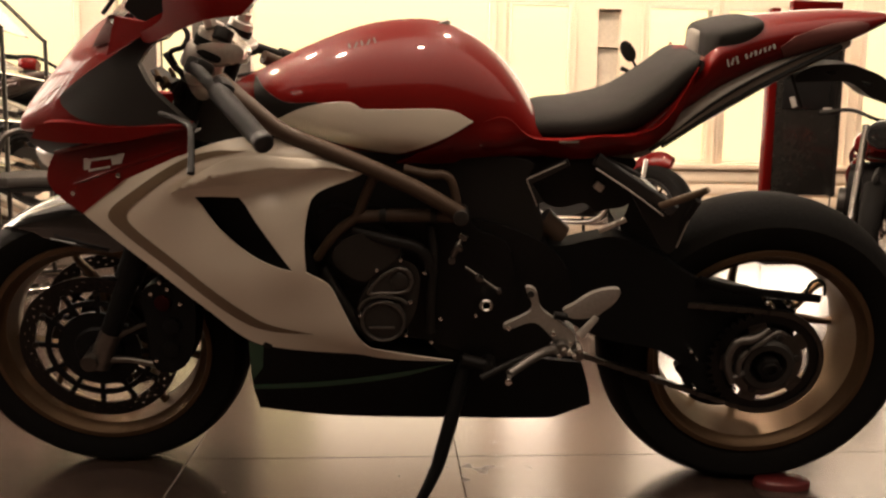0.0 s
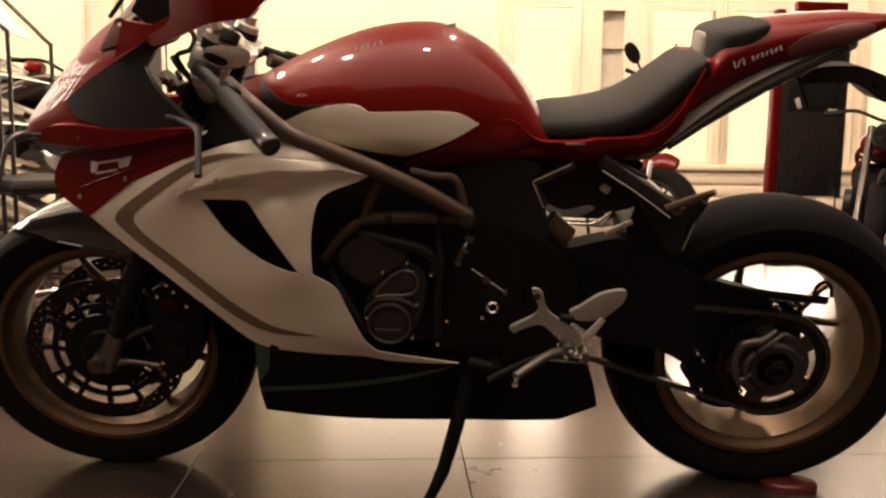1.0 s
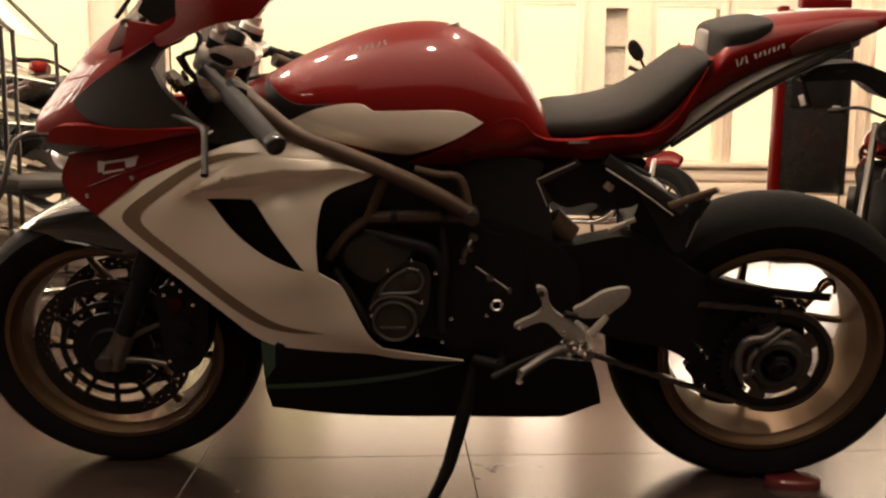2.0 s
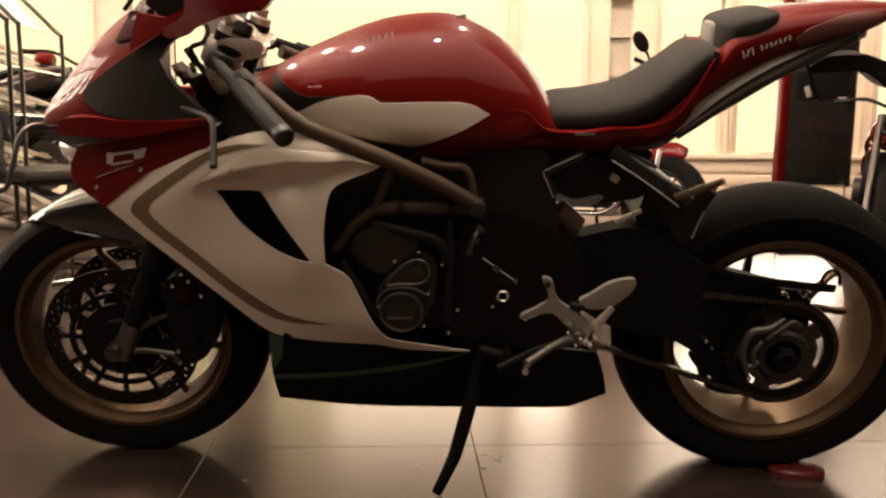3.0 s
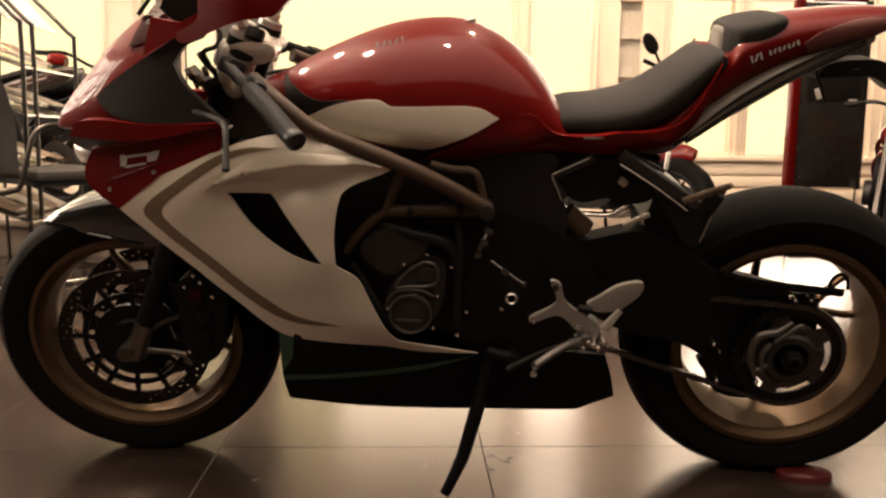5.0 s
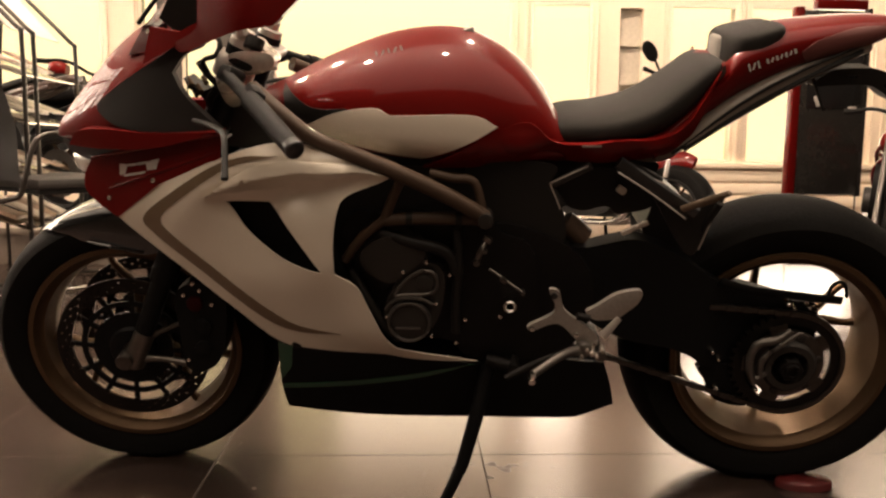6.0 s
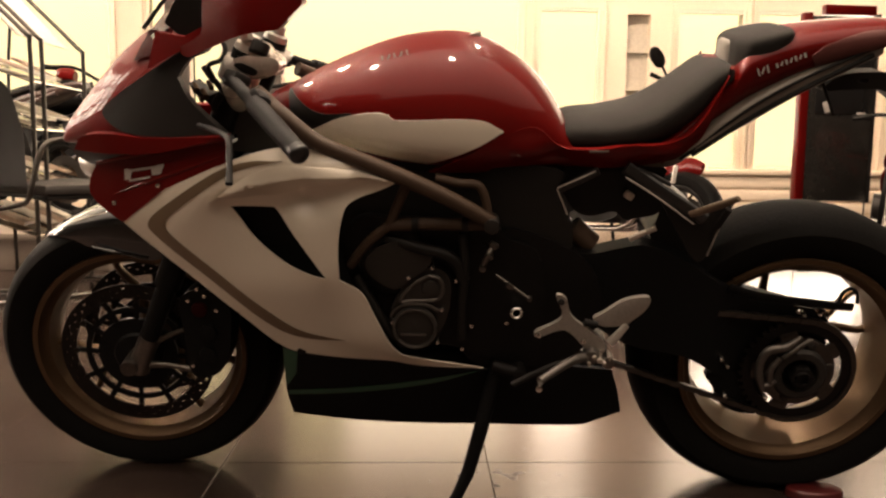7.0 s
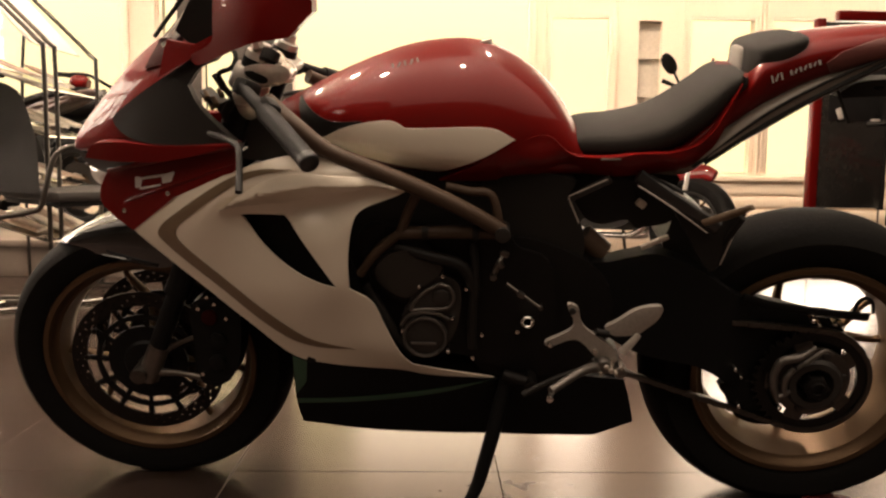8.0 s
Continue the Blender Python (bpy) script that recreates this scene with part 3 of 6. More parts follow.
SURROUND = [(-1.19, -0.150, 0.967), (-1.133, -0.175, 0.961), (-1.068, -0.19, 0.986), (-1.014, -0.2, 0.97), (-1.083, -0.19, 0.959), (-1.14, -0.178, 0.937), (-1.205, -0.166, 0.905)]
FIN = [(-1.118, -0.209, 0.674), (-1.034, -0.24, 0.711), (-0.977, -0.252, 0.725), (-0.921, -0.257, 0.734), (-0.846, -0.251, 0.734), (-0.8, -0.232, 0.726), (-0.773, -0.208, 0.721), (-0.812, -0.226, 0.734), (-0.848, -0.238, 0.746), (-0.924, -0.242, 0.752), (-0.994, -0.237, 0.746), (-1.05, -0.225, 0.719)]
INNERDARK = [(-1.157, 0.87), (-1.128, 0.85), (-1.09, 0.86), (-1.051, 0.83), (-0.991, 0.805), (-0.92, 0.763), (-1.016, 0.744), (-1.106, 0.754), (-1.077, 0.778)]
SLOT = [(-1.431, 0.746), (-1.39, 0.738), (-1.3, 0.743), (-1.314, 0.723), (-1.37, 0.709), (-1.404, 0.715), (-1.425, 0.726)]
AIRSIDE = [(-0.639, 0.724), (-0.486, 0.725), (-0.49, 0.683), (-0.464, 0.64), (-0.458, 0.574), (-0.509, 0.528), (-0.573, 0.538), (-0.627, 0.594)]
UNDERTRAY = [(-0.514, 0.719), (-0.304, 0.722), (-0.290, 0.695), (-0.278, 0.672), (-0.294, 0.632), (-0.333, 0.621), (-0.356, 0.618), (-0.378, 0.633), (-0.427, 0.624), (-0.469, 0.65)]
PEGPLATE = [(-0.323, 0.707), (-0.222, 0.638), (-0.165, 0.669), (-0.171, 0.652), (-0.197, 0.608), (-0.211, 0.554), (-0.231, 0.556), (-0.268, 0.614)]
DARKFILL = [(-0.291, 0.607), (-0.269, 0.66), (-0.201, 0.613), (-0.176, 0.518), (-0.24, 0.523), (-0.281, 0.552), (-0.3, 0.58)]
FENDTOP = [(-1.536, 0.541), (-1.495, 0.57), (-1.445, 0.596), (-1.395, 0.614), (-1.34, 0.626), (-1.276, 0.621), (-1.215, 0.588)]
FENDLOW = [(-1.494, 0.557), (-1.458, 0.548), (-1.4, 0.538), (-1.349, 0.527), (-1.289, 0.516), (-1.251, 0.525), (-1.208, 0.544)]
CREASE = [(-1.346, -0.115, 0.728), (-1.245, -0.16, 0.756), (-1.154, -0.19, 0.778), (-1.064, -0.214, 0.796)]
CREASE2 = [(-1.318, -0.125, 0.667), (-1.217, -0.158, 0.707), (-1.142, -0.178, 0.736), (-1.079, -0.198, 0.76)]
NOSEBOLT = [(-1.215, -0.168, 0.696), (-1.32, -0.132, 0.65)]
BARREL = [(-1.075, 0.911), (-1.058, 0.92), (-1.028, 0.924), (-0.998, 0.92), (-0.987, 0.909), (-0.992, 0.893), (-1.016, 0.885), (-1.051, 0.883), (-1.073, 0.892)]
BARSLOT = [(-1.064, 0.909), (-1.048, 0.913), (-1.022, 0.901), (-1.027, 0.891), (-1.049, 0.898)]
CAPBODY = [(-1.051, 0.955), (-1.037, 0.946), (-1.016, 0.94), (-1.005, 0.925), (-0.998, 0.914), (-1.017, 0.907), (-1.055, 0.915), (-1.062, 0.929)]
LOWCLAMP = [(-1.089, 0.881), (-1.066, 0.886), (-1.041, 0.884), (-1.041, 0.864), (-1.052, 0.829), (-1.071, 0.825), (-1.081, 0.853)]
LOGO1 = [(-1.288, 0.717), (-1.28, 0.719), (-1.271, 0.716), (-1.277, 0.7), (-1.289, 0.697)]
LOGO2 = [(-1.227, 0.727), (-1.213, 0.733), (-1.198, 0.737), (-1.207, 0.718), (-1.226, 0.713)]
LOGO3 = [(-1.279, 0.695), (-1.231, 0.708), (-1.231, 0.711), (-1.279, 0.699)]
LOGO4 = [(-1.274, 0.718), (-1.222, 0.73), (-1.222, 0.726), (-1.275, 0.714)]
RECESS = [(-1.236, 0.962), (-1.19, 0.967), (-1.188, 0.945), (-1.193, 0.928), (-1.252, 0.912)]


# ---- the sports motorcycle on its side stand ----
# x runs to the tail, y to its right flank, z up; the origin is the rear tyre's foot
BIKE = Matrix.Translation((0.762, 1.714, 0)) @ pose(0, 0, 0, 0, 0, -4.54) @ pose(0, 0, 0, 13.44)
bike = empty("motorcycle", BIKE, "red and pearl white sports motorcycle leaning on its side stand", "motorcycle")
RA, FA, WB = 0.316, 0.300, 1.352


def tyre_profile(radius, width, bead):
    h = width / 2
    pts = []
    for k in range(-8, 9):
        a = k / 8
        pts.append((a * h, radius - 0.30 * width * (1 - math.sqrt(1 - 0.93 * a * a))))
    side = pts[-1][1]
    pts += [(h * 0.985, side - 0.012), (h * 0.93, side - 0.03), (h * 0.82, bead), (h * 0.72, bead - 0.006)]
    pts += [(-h * 0.72, bead - 0.006), (-h * 0.82, bead), (-h * 0.93, side - 0.03), (-h * 0.985, side - 0.012)]
    return pts


def rim_mesh(width, bead, hub, hub_y):
    h = width / 2
    bm = lathe([(-h, bead + 0.004), (-h - 0.006, bead + 0.002), (-h - 0.006, bead - 0.008), (-h + 0.006, bead - 0.014), (-h + 0.012, bead - 0.024), (-h * 0.05, bead - 0.031),
                (h * 0.4, bead - 0.034), (h - 0.012, bead - 0.026), (h + 0.006, bead - 0.012), (h + 0.006, bead), (h, bead + 0.004), (h * 0.5, bead - 0.018), (-h * 0.5, bead - 0.018)], 96)
    return bm


def spokes(wheel, bead, hub, y, centres, spread):
    """Three forked spokes, each leg running from the hub to the rim."""
    part("wheel_hub", disc(hub, y - 0.05, y + 0.05, None, 32), RIMGOLD, wheel)
    for c in centres:
        bm = bmesh.new()
        for d in (-1, 1):
            a, b = math.radians(c), math.radians(c + d * spread)
            mid = math.radians(c + d * spread * 0.45)
            add_tube(bm, [(hub * 0.8 * math.cos(a), y, hub * 0.8 * math.sin(a)), (0.5 * bead * math.cos(mid), y, 0.5 * bead * math.sin(mid)),
                          (0.78 * bead * math.cos(b), y, 0.78 * bead * math.sin(b)), ((bead - 0.028) * math.cos(b), y, (bead - 0.028) * math.sin(b))], [0.015, 0.010, 0.007, 0.009], 8, 5, 1.3)
        part("spoke", bm, RIMGOLD, wheel)


def brake_disc(y):
    """A drilled rotor on a carrier with two rings of windows."""
    bm = bmesh.new()
    n, radii = 120, [0.129, 0.1325, 0.1365, 0.1405, 0.1445, 0.1485, 0.1525, 0.1565, 0.160]
    for face in (y - 0.0025, y + 0.0025):
        ring = [[bm.verts.new((r * math.cos(2 * math.pi * k / n), face, r * math.sin(2 * math.pi * k / n))) for k in range(n)] for r in radii]
        for i in range(len(radii) - 1):
            for k in range(n):
                drilled = i in (1, 3, 5) and (k + i) % 4 == 0
                if not drilled:
                    bm.faces.new((ring[i][k], ring[i][(k + 1) % n], ring[i + 1][(k + 1) % n], ring[i + 1][k]))
    add_lathe(bm, [(y - 0.0025, 0.160), (y + 0.0025, 0.160)], n, False)
    add_lathe(bm, [(y - 0.0025, 0.129), (y + 0.0025, 0.129)], n, False)
    for k in range(12):
        add_disc(bm, 0.0065, -0.006, 0.004, pose(0, y, 0, 0, -25 - 30 * k, 0) @ Matrix.Translation((0.127, 0, 0)), 10)
    return bm


def disc_carrier(y):
    """The black carrier of a rotor, with two rings of windows between its arms."""
    bm = lathe([(y - 0.003, 0.098), (y + 0.003, 0.098), (y + 0.003, 0.109), (y - 0.003, 0.109)], 60)
    add_lathe(bm, [(y - 0.004, 0.050), (y + 0.004, 0.050), (y + 0.004, 0.083), (y - 0.004, 0.083)], 60)
    add_lathe(bm, [(y - 0.012, 0.020), (y + 0.012, 0.020), (y + 0.010, 0.046), (y + 0.004, 0.051), (y - 0.004, 0.051), (y - 0.010, 0.046)], 40)
    for k in range(12):
        m = pose(0, y, 0, 0, -25 - 30 * k, 0)
        add_box(bm, (0.026, 0.006, 0.012), m @ Matrix.Translation((0.119, 0, 0)), 0.002)
        add_box(bm, (0.020, 0.006, 0.011), m @ Matrix.Translation((0.0905, 0, 0)), 0.002)
    return bm


def wheels():
    fw = part("front_wheel", rim_mesh(0.096, 0.222, 0.035, 0.0), RIMGOLD, bike, "bronze front wheel with slim split spokes")
    fw.matrix_basis = Matrix.Translation((-WB + 0.003, 0, FA)) @ Matrix.Rotation(radians(4.0), 4, Vector((0.41, 0, 0.912)))
    spokes(fw, 0.222, 0.035, 0.0, (82, -38, -158), 21)
    part("tyre", lathe(tyre_profile(FA, 0.12, 0.226), 112), RUBBER, fw, "black road tyre")
    for y in (-0.062, 0.062):
        rotor = part("brake_disc", brake_disc(y), DISCSTEEL, fw, "drilled steel brake disc")
        part("carrier", disc_carrier(y), BELLYBLACK, rotor, "black windowed disc carrier")
    part("axle", disc(0.017, -0.13, 0.13, None, 20), STEEL, fw)
    rw = part("rear_wheel", rim_mesh(0.150, 0.222, 0.05, 0.03), RIMGOLD, bike, "bronze wide rear wheel with slim split spokes")
    rw.matrix_basis = pose(0, 0, RA)
    spokes(rw, 0.222, 0.05, 0.04, (22, 114, -102), 14)
    part("tyre", lathe(tyre_profile(RA, 0.18, 0.226), 128), RUBBER, rw, "black wide road tyre")
    # chainring: toothed ring with kidney windows, on a carrier
    bm = bmesh.new()
    n = 42 * 4
    y0, y1 = -0.108, -0.102
    for y in (y0, y1):
        inner = [bm.verts.new((0.0855 * math.cos(2 * math.pi * k / n), y, 0.0855 * math.sin(2 * math.pi * k / n))) for k in range(n)]
        outer = []
        for k in range(n):
            r = (0.104, 0.112, 0.112, 0.104)[k % 4]
            outer.append(bm.verts.new((r * math.cos(2 * math.pi * k / n), y, r * math.sin(2 * math.pi * k / n))))
        for k in range(n):
            bm.faces.new((inner[k], inner[(k + 1) % n], outer[(k + 1) % n], outer[k]))
        if y == y0:
            keep = (inner, outer)
        else:
            for a, b in zip(keep, (inner, outer)):
                for k in range(n):
                    bm.faces.new((a[k], a[(k + 1) % n], b[(k + 1) % n], b[k]))
    part("sprocket_carrier", lathe([(-0.095, 0.030), (-0.110, 0.034), (-0.112, 0.066), (-0.109, 0.0725), (-0.098, 0.0725), (-0.095, 0.066)], 60), STEEL, rw, "dark round sprocket carrier")
    web = None
    for k in range(5):
        m = pose(0, -0.105, 0, 0, 72 * k + 36, 0) @ Matrix.Translation((0.079, 0, 0))
        if web is None:
            web = part("sprocket_web", box((0.020, 0.007, 0.036), None, 0.003), STEEL, rw)
            web.matrix_basis = m
        else:
            ob = new("sprocket_web", web.data)
            ob.parent, ob.matrix_basis = rw, m
    part("sprocket", bm, DISCSTEEL, rw, "dark toothed rear sprocket")
    hub = lathe([(-0.06, 0.054), (-0.122, 0.054), (-0.128, 0.048), (-0.128, 0.036), (-0.112, 0.030), (-0.06, 0.030)], 40)
    for k in range(6):
        a = math.radians(60 * k + 12)
        add_disc(hub, 0.008, -0.116, -0.10, Matrix.Translation((0.060 * math.cos(a), 0, 0.060 * math.sin(a))), 10)
    part("hub", hub, COVER, rw, "dark cast rear hub")
    nut = disc(0.024, -0.140, -0.09, None, 6, 0.003)
    add_lathe(nut, [(-0.146, 0.010), (-0.146, 0.014), (-0.138, 0.016), (-0.138, 0.010)], 20)
    part("axle_nut", nut, ENGINE, rw, "dark hexagonal axle nut")
    clamp = tube([(-0.066, -0.128, -0.036), (-0.080, -0.131, 0.0), (-0.081, -0.132, 0.031), (-0.068, -0.132, 0.056), (-0.036, -0.132, 0.064), (-0.010, -0.130, 0.084)], [0.006, 0.008, 0.008, 0.009, 0.008, 0.005], 10, 6)
    add_tube(clamp, [(-0.056, -0.130, -0.020), (-0.060, -0.133, 0.014), (-0.046, -0.133, 0.040)], [0.005, 0.007, 0.006], 10, 5)
    add_tube(clamp, [(-0.042, -0.136, 0.042), (-0.022, -0.138, 0.060), (0.004, -0.136, 0.080), (0.022, -0.134, 0.072)], [0.004, 0.0045, 0.004, 0.003], 8, 5)
    add_tube(clamp, [(-0.076, -0.130, -0.024), (-0.060, -0.131, -0.020), (-0.046, -0.130, -0.010)], [0.004, 0.005, 0.004], 8, 4)
    part("hub_clamp", clamp, LIP, rw, "grey cast eccentric clamp")
    # chrome studs added where glints show, placed to fit the view
    for x, z, r in ((-0.019, 0.134, 0.0055), (-0.007, 0.126, 0.004), (-0.152, 0.028, 0.005), (-0.139, 0.012, 0.004), (-0.136, -0.053, 0.005), (-0.057, -0.055, 0.0055), (0.022, 0.128, 0.004), (0.036, 0.122, 0.004)):
        part("glint_stud", lathe([(-0.124, 0.0005), (-0.1232, r * 0.6), (-0.120, r), (-0.100, r)], 12, False, Matrix.Translation((x, 0, z))), CHROME, rw)


def chain():
    """Roller chain round the rear sprocket and forward to the gearbox."""
    cx, cz, r = 0.0, RA, 0.1085
    fx, fz, fr = -0.560, 0.432, 0.038
    dx, dz = fx - cx, fz - cz
    dist, base = math.hypot(dx, dz), math.atan2(dz, dx)
    off = math.acos((r - fr) / dist)
    a0, a1 = base + off, base - off
    top = [(cx + r * math.cos(a1), cz + r * math.sin(a1)), (fx + fr * math.cos(a1), fz + fr * math.sin(a1))]
    low = [(fx + fr * math.cos(a0), fz + fr * math.sin(a0)), (cx + r * math.cos(a0), cz + r * math.sin(a0))]
    bm = bmesh.new()

    def links(p, q):
        d = Vector((q[0] - p[0], 0, q[1] - p[1]))
        n = max(1, round(d.length / 0.0159))
        ang = -math.degrees(math.atan2(d.z, d.x))
        for k in range(n):
            c = (p[0] + d.x * (k + 0.5) / n, p[1] + d.z * (k + 0.5) / n)
            w = 0.010 if k % 2 else 0.015
            add_box(bm, (0.019, w, 0.011), pose(c[0], -0.105, c[1], 0, ang, 0), 0.002)
    links(*top), links(*low)
    arc = [a1 + (a0 - 2 * math.pi - a1) * k / 30 for k in range(31)]
    for u, v in zip(arc, arc[1:]):
        links((cx + r * math.cos(u), cz + r * math.sin(u)), (cx + r * math.cos(v), cz + r * math.sin(v)))
    part("chain", bm, STEEL, bike, "dark drive chain")


TANK = [(-1.03, 0.78, 0.842, 0.07, 0.81, 2.2, 2.2), (-0.98, 0.765, 0.866, 0.115, 0.81, 2.2, 2.5), (-0.90, 0.745, 0.905, 0.155, 0.81, 2.1, 2.6), (-0.79, 0.725, 0.945, 0.176, 0.805, 2.0, 2.8),
        (-0.69, 0.715, 0.957, 0.178, 0.80, 2.0, 2.8), (-0.62, 0.71, 0.943, 0.170, 0.79, 2.1, 2.8), (-0.555, 0.71, 0.904, 0.152, 0.78, 2.2, 2.8), (-0.505, 0.71, 0.853, 0.135, 0.765, 2.3, 2.8), (-0.463, 0.715, 0.785, 0.12, 0.75, 2.3, 2.6)]
SEATBODY = [(-0.498, 0.755, 0.795, 0.09, 0.77, 2.6, 2.6), (-0.46, 0.752, 0.806, 0.118, 0.775, 3.2, 2.6), (-0.39, 0.752, 0.813, 0.13, 0.78, 3.2, 2.6), (-0.32, 0.758, 0.834, 0.13, 0.80, 2.8, 2.6),
            (-0.255, 0.79, 0.878, 0.119, 0.84, 3.0, 2.6), (-0.218, 0.835, 0.904, 0.115, 0.874, 3.4, 2.4), (-0.196, 0.862, 0.910, 0.110, 0.886, 3.8, 2.4), (-0.186, 0.872, 0.906, 0.098, 0.888, 3.4, 2.4)]
TAIL = [(-0.30, 0.72, 0.79, 0.118, 0.745, 2.4, 2.6), (-0.255, 0.748, 0.830, 0.112, 0.79, 2.4, 2.6), (-0.215, 0.785, 0.868, 0.104, 0.84, 2.4, 2.4), (-0.193, 0.80, 0.885, 0.104, 0.862, 2.6, 2.4), (-0.182, 0.808, 0.898, 0.107, 0.878, 2.6, 2.3), (-0.168, 0.816, 0.930, 0.107, 0.894, 2.5, 2.3), (-0.15, 0.825, 0.945, 0.105, 0.905, 2.4, 2.2), (-0.08, 0.865, 0.968, 0.098, 0.925, 2.4, 2.2),
        (0.0, 0.90, 0.978, 0.088, 0.94, 2.4, 2.2), (0.08, 0.925, 0.982, 0.07, 0.952, 2.3, 2.2), (0.15, 0.955, 0.978, 0.03, 0.966, 2.2, 2.2)]
CREST = [(-0.262, 0.83, 0.868, 0.030, 0.85, 2.2, 2.2), (-0.246, 0.83, 0.885, 0.036, 0.855, 2.2, 2.2), (-0.227, 0.84, 0.901, 0.040, 0.87, 2.2, 2.2), (-0.207, 0.85, 0.912, 0.042, 0.88, 2.2, 2.2), (-0.192, 0.86, 0.915, 0.040, 0.89, 2.2, 2.2), (-0.182, 0.86, 0.908, 0.034, 0.885, 2.2, 2.2)]
NOSE = [(-1.455, 0.744, 0.758, 0.02, 0.75, 2, 2), (-1.432, 0.742, 0.794, 0.055, 0.755, 1.9, 2.4), (-1.375, 0.742, 0.857, 0.096, 0.768, 1.8, 2.6), (-1.31, 0.742, 0.920, 0.132, 0.778, 1.9, 2.8), (-1.255, 0.745, 0.960, 0.153, 0.785, 2.0, 2.8), (-1.215, 0.75, 0.974, 0.160, 0.79, 2.3, 2.8), (-1.175, 0.755, 0.970, 0.165, 0.79, 2.5, 2.8)]


def bodywork():
    part("fuel_tank", loft(TANK, 48, 6), RED, bike, "glossy red fuel tank")
    side = flank(TANK)
    white = part("tank_panel", panel(TANKW, side, 0.004, (), (0, 3, 5, 7), proud=0.003), WHITE, bike, "pearl white tank flank")
    mirrored(white)
    # shade on the tank's lower front, put into a dark patch
    blk = part("tank_front_shade", panel(TANKBLK, side, 0.004, (), (0,), proud=0.0025), PLASTIC, bike, "dark patch for the shade at the tank's front")
    mirrored(blk)
    cap = disc(0.030, 0.006, -0.010, pose(-0.66, 0, 0.9405, -90, 0, 0) @ pose(0, 0, 0, 0, 0, -10), 32)
    part("filler_cap", cap, ALU, bike)
    part("seat", loft(SEATBODY, 40, 6), SEAT, bike, "dark grey rider seat")
    cowl_y = sheet_height([(-0.72, -0.165, 0.73), (-0.59, -0.16, 0.79), (-0.53, -0.148, 0.80), (-0.48, -0.142, 0.765), (-0.38, -0.145, 0.77), (-0.30, -0.142, 0.775), (-0.25, -0.133, 0.80), (-0.20, -0.118, 0.88), (-0.24, -0.108, 0.77), (-0.30, -0.104, 0.735), (-0.48, -0.102, 0.728), (-0.59, -0.115, 0.72), (-0.40, -0.150, 0.754), (-0.55, -0.160, 0.758), (-0.30, -0.146, 0.758), (-0.63, -0.162, 0.745)])
    mirrored(part("seat_cowl", panel(SEATCOWL, cowl_y, 0.02, (), (0, 8), proud=0.0), RED, bike, "glossy red seat cowl"))
    part("tail_unit", loft(TAIL, 40, 6), RED, bike, "glossy red upswept tail unit")
    part("seat_crest", loft(CREST, 28, 5), RED, bike, "narrow red crest behind the rider seat").matrix_basis = Matrix.Translation((0, 0.030, -0.003)) @ Matrix.Scale(1.5, 4, (0, 1, 0))
    pad = [(-0.183, 0.890, 0.940, 0.046, 0.925, 3.5, 5), (-0.178, 0.886, 0.950, 0.070, 0.928, 3.2, 5), (-0.163, 0.892, 0.957, 0.092, 0.934, 3.2, 5), (-0.135, 0.915, 0.964, 0.098, 0.940, 3.2, 5), (-0.115, 0.925, 0.967, 0.097, 0.948, 3.2, 5), (-0.095, 0.938, 0.970, 0.090, 0.955, 3, 5), (-0.085, 0.945, 0.969, 0.078, 0.957, 3, 5)]
    part("pillion_pad", loft(pad, 40, 5), SEAT, bike, "boxy dark pillion pad")
    # window light on the pad's front is put into this paler piece
    part("pad_lit_face", loft([(-0.189, 0.894, 0.936, 0.024, 0.916, 5, 5), (-0.186, 0.886, 0.943, 0.034, 0.916, 5, 5), (-0.176, 0.885, 0.945, 0.044, 0.916, 5, 5)], 32, 3), MIDGREY, bike, "front face of the pillion pad, paler for the window's light")
    tail_y = flank(TAIL)
    part("tail_skirt", loft([(-0.335, 0.712, 0.750, 0.092, 0.735, 3, 2.5), (-0.28, 0.716, 0.760, 0.106, 0.738, 3, 2.5), (-0.24, 0.744, 0.795, 0.114, 0.765, 3, 2.5), (-0.15, 0.79, 0.86, 0.106, 0.83, 3, 2.5), (-0.05, 0.852, 0.91, 0.093, 0.88, 3, 2.5), (0.08, 0.915, 0.945, 0.058, 0.928, 3, 2.5)], 32, 5), GREYPANEL, bike, "grey ribbed tail underside")
    rib = bmesh.new()
    add_tube(rib, [(-0.25, -0.112, 0.750), (-0.15, -0.106, 0.818), (-0.05, -0.094, 0.874), (0.06, -0.064, 0.922)], 0.005, 8)
    mirrored(part("tail_rib", rib, PLASTIC, bike))
    groove = tube([(-0.27, -0.112, 0.742), (-0.15, -0.1075, 0.838), (-0.05, -0.0955, 0.893), (0.06, -0.066, 0.934)], 0.003, 8)
    mirrored(part("tail_groove", groove, PLASTIC, bike))
    # the tail's shaded flank, its shade put into a darker panel
    mirrored(part("tail_side", panel([(-0.058, 0.924), (-0.033, 0.943), (0.03, 0.962), (0.075, 0.966), (0.104, 0.962), (0.098, 0.949), (0.062, 0.934), (0.021, 0.909), (-0.016, 0.893), (-0.046, 0.908)], tail_y, 0.006, (), (0, 1), 0.012, 0.003), TAILSHADE, bike, "rear flank of the tail, darkened for its shade"))
    # the maker's mark on the tail: plain slanting strokes
    marks = bmesh.new()
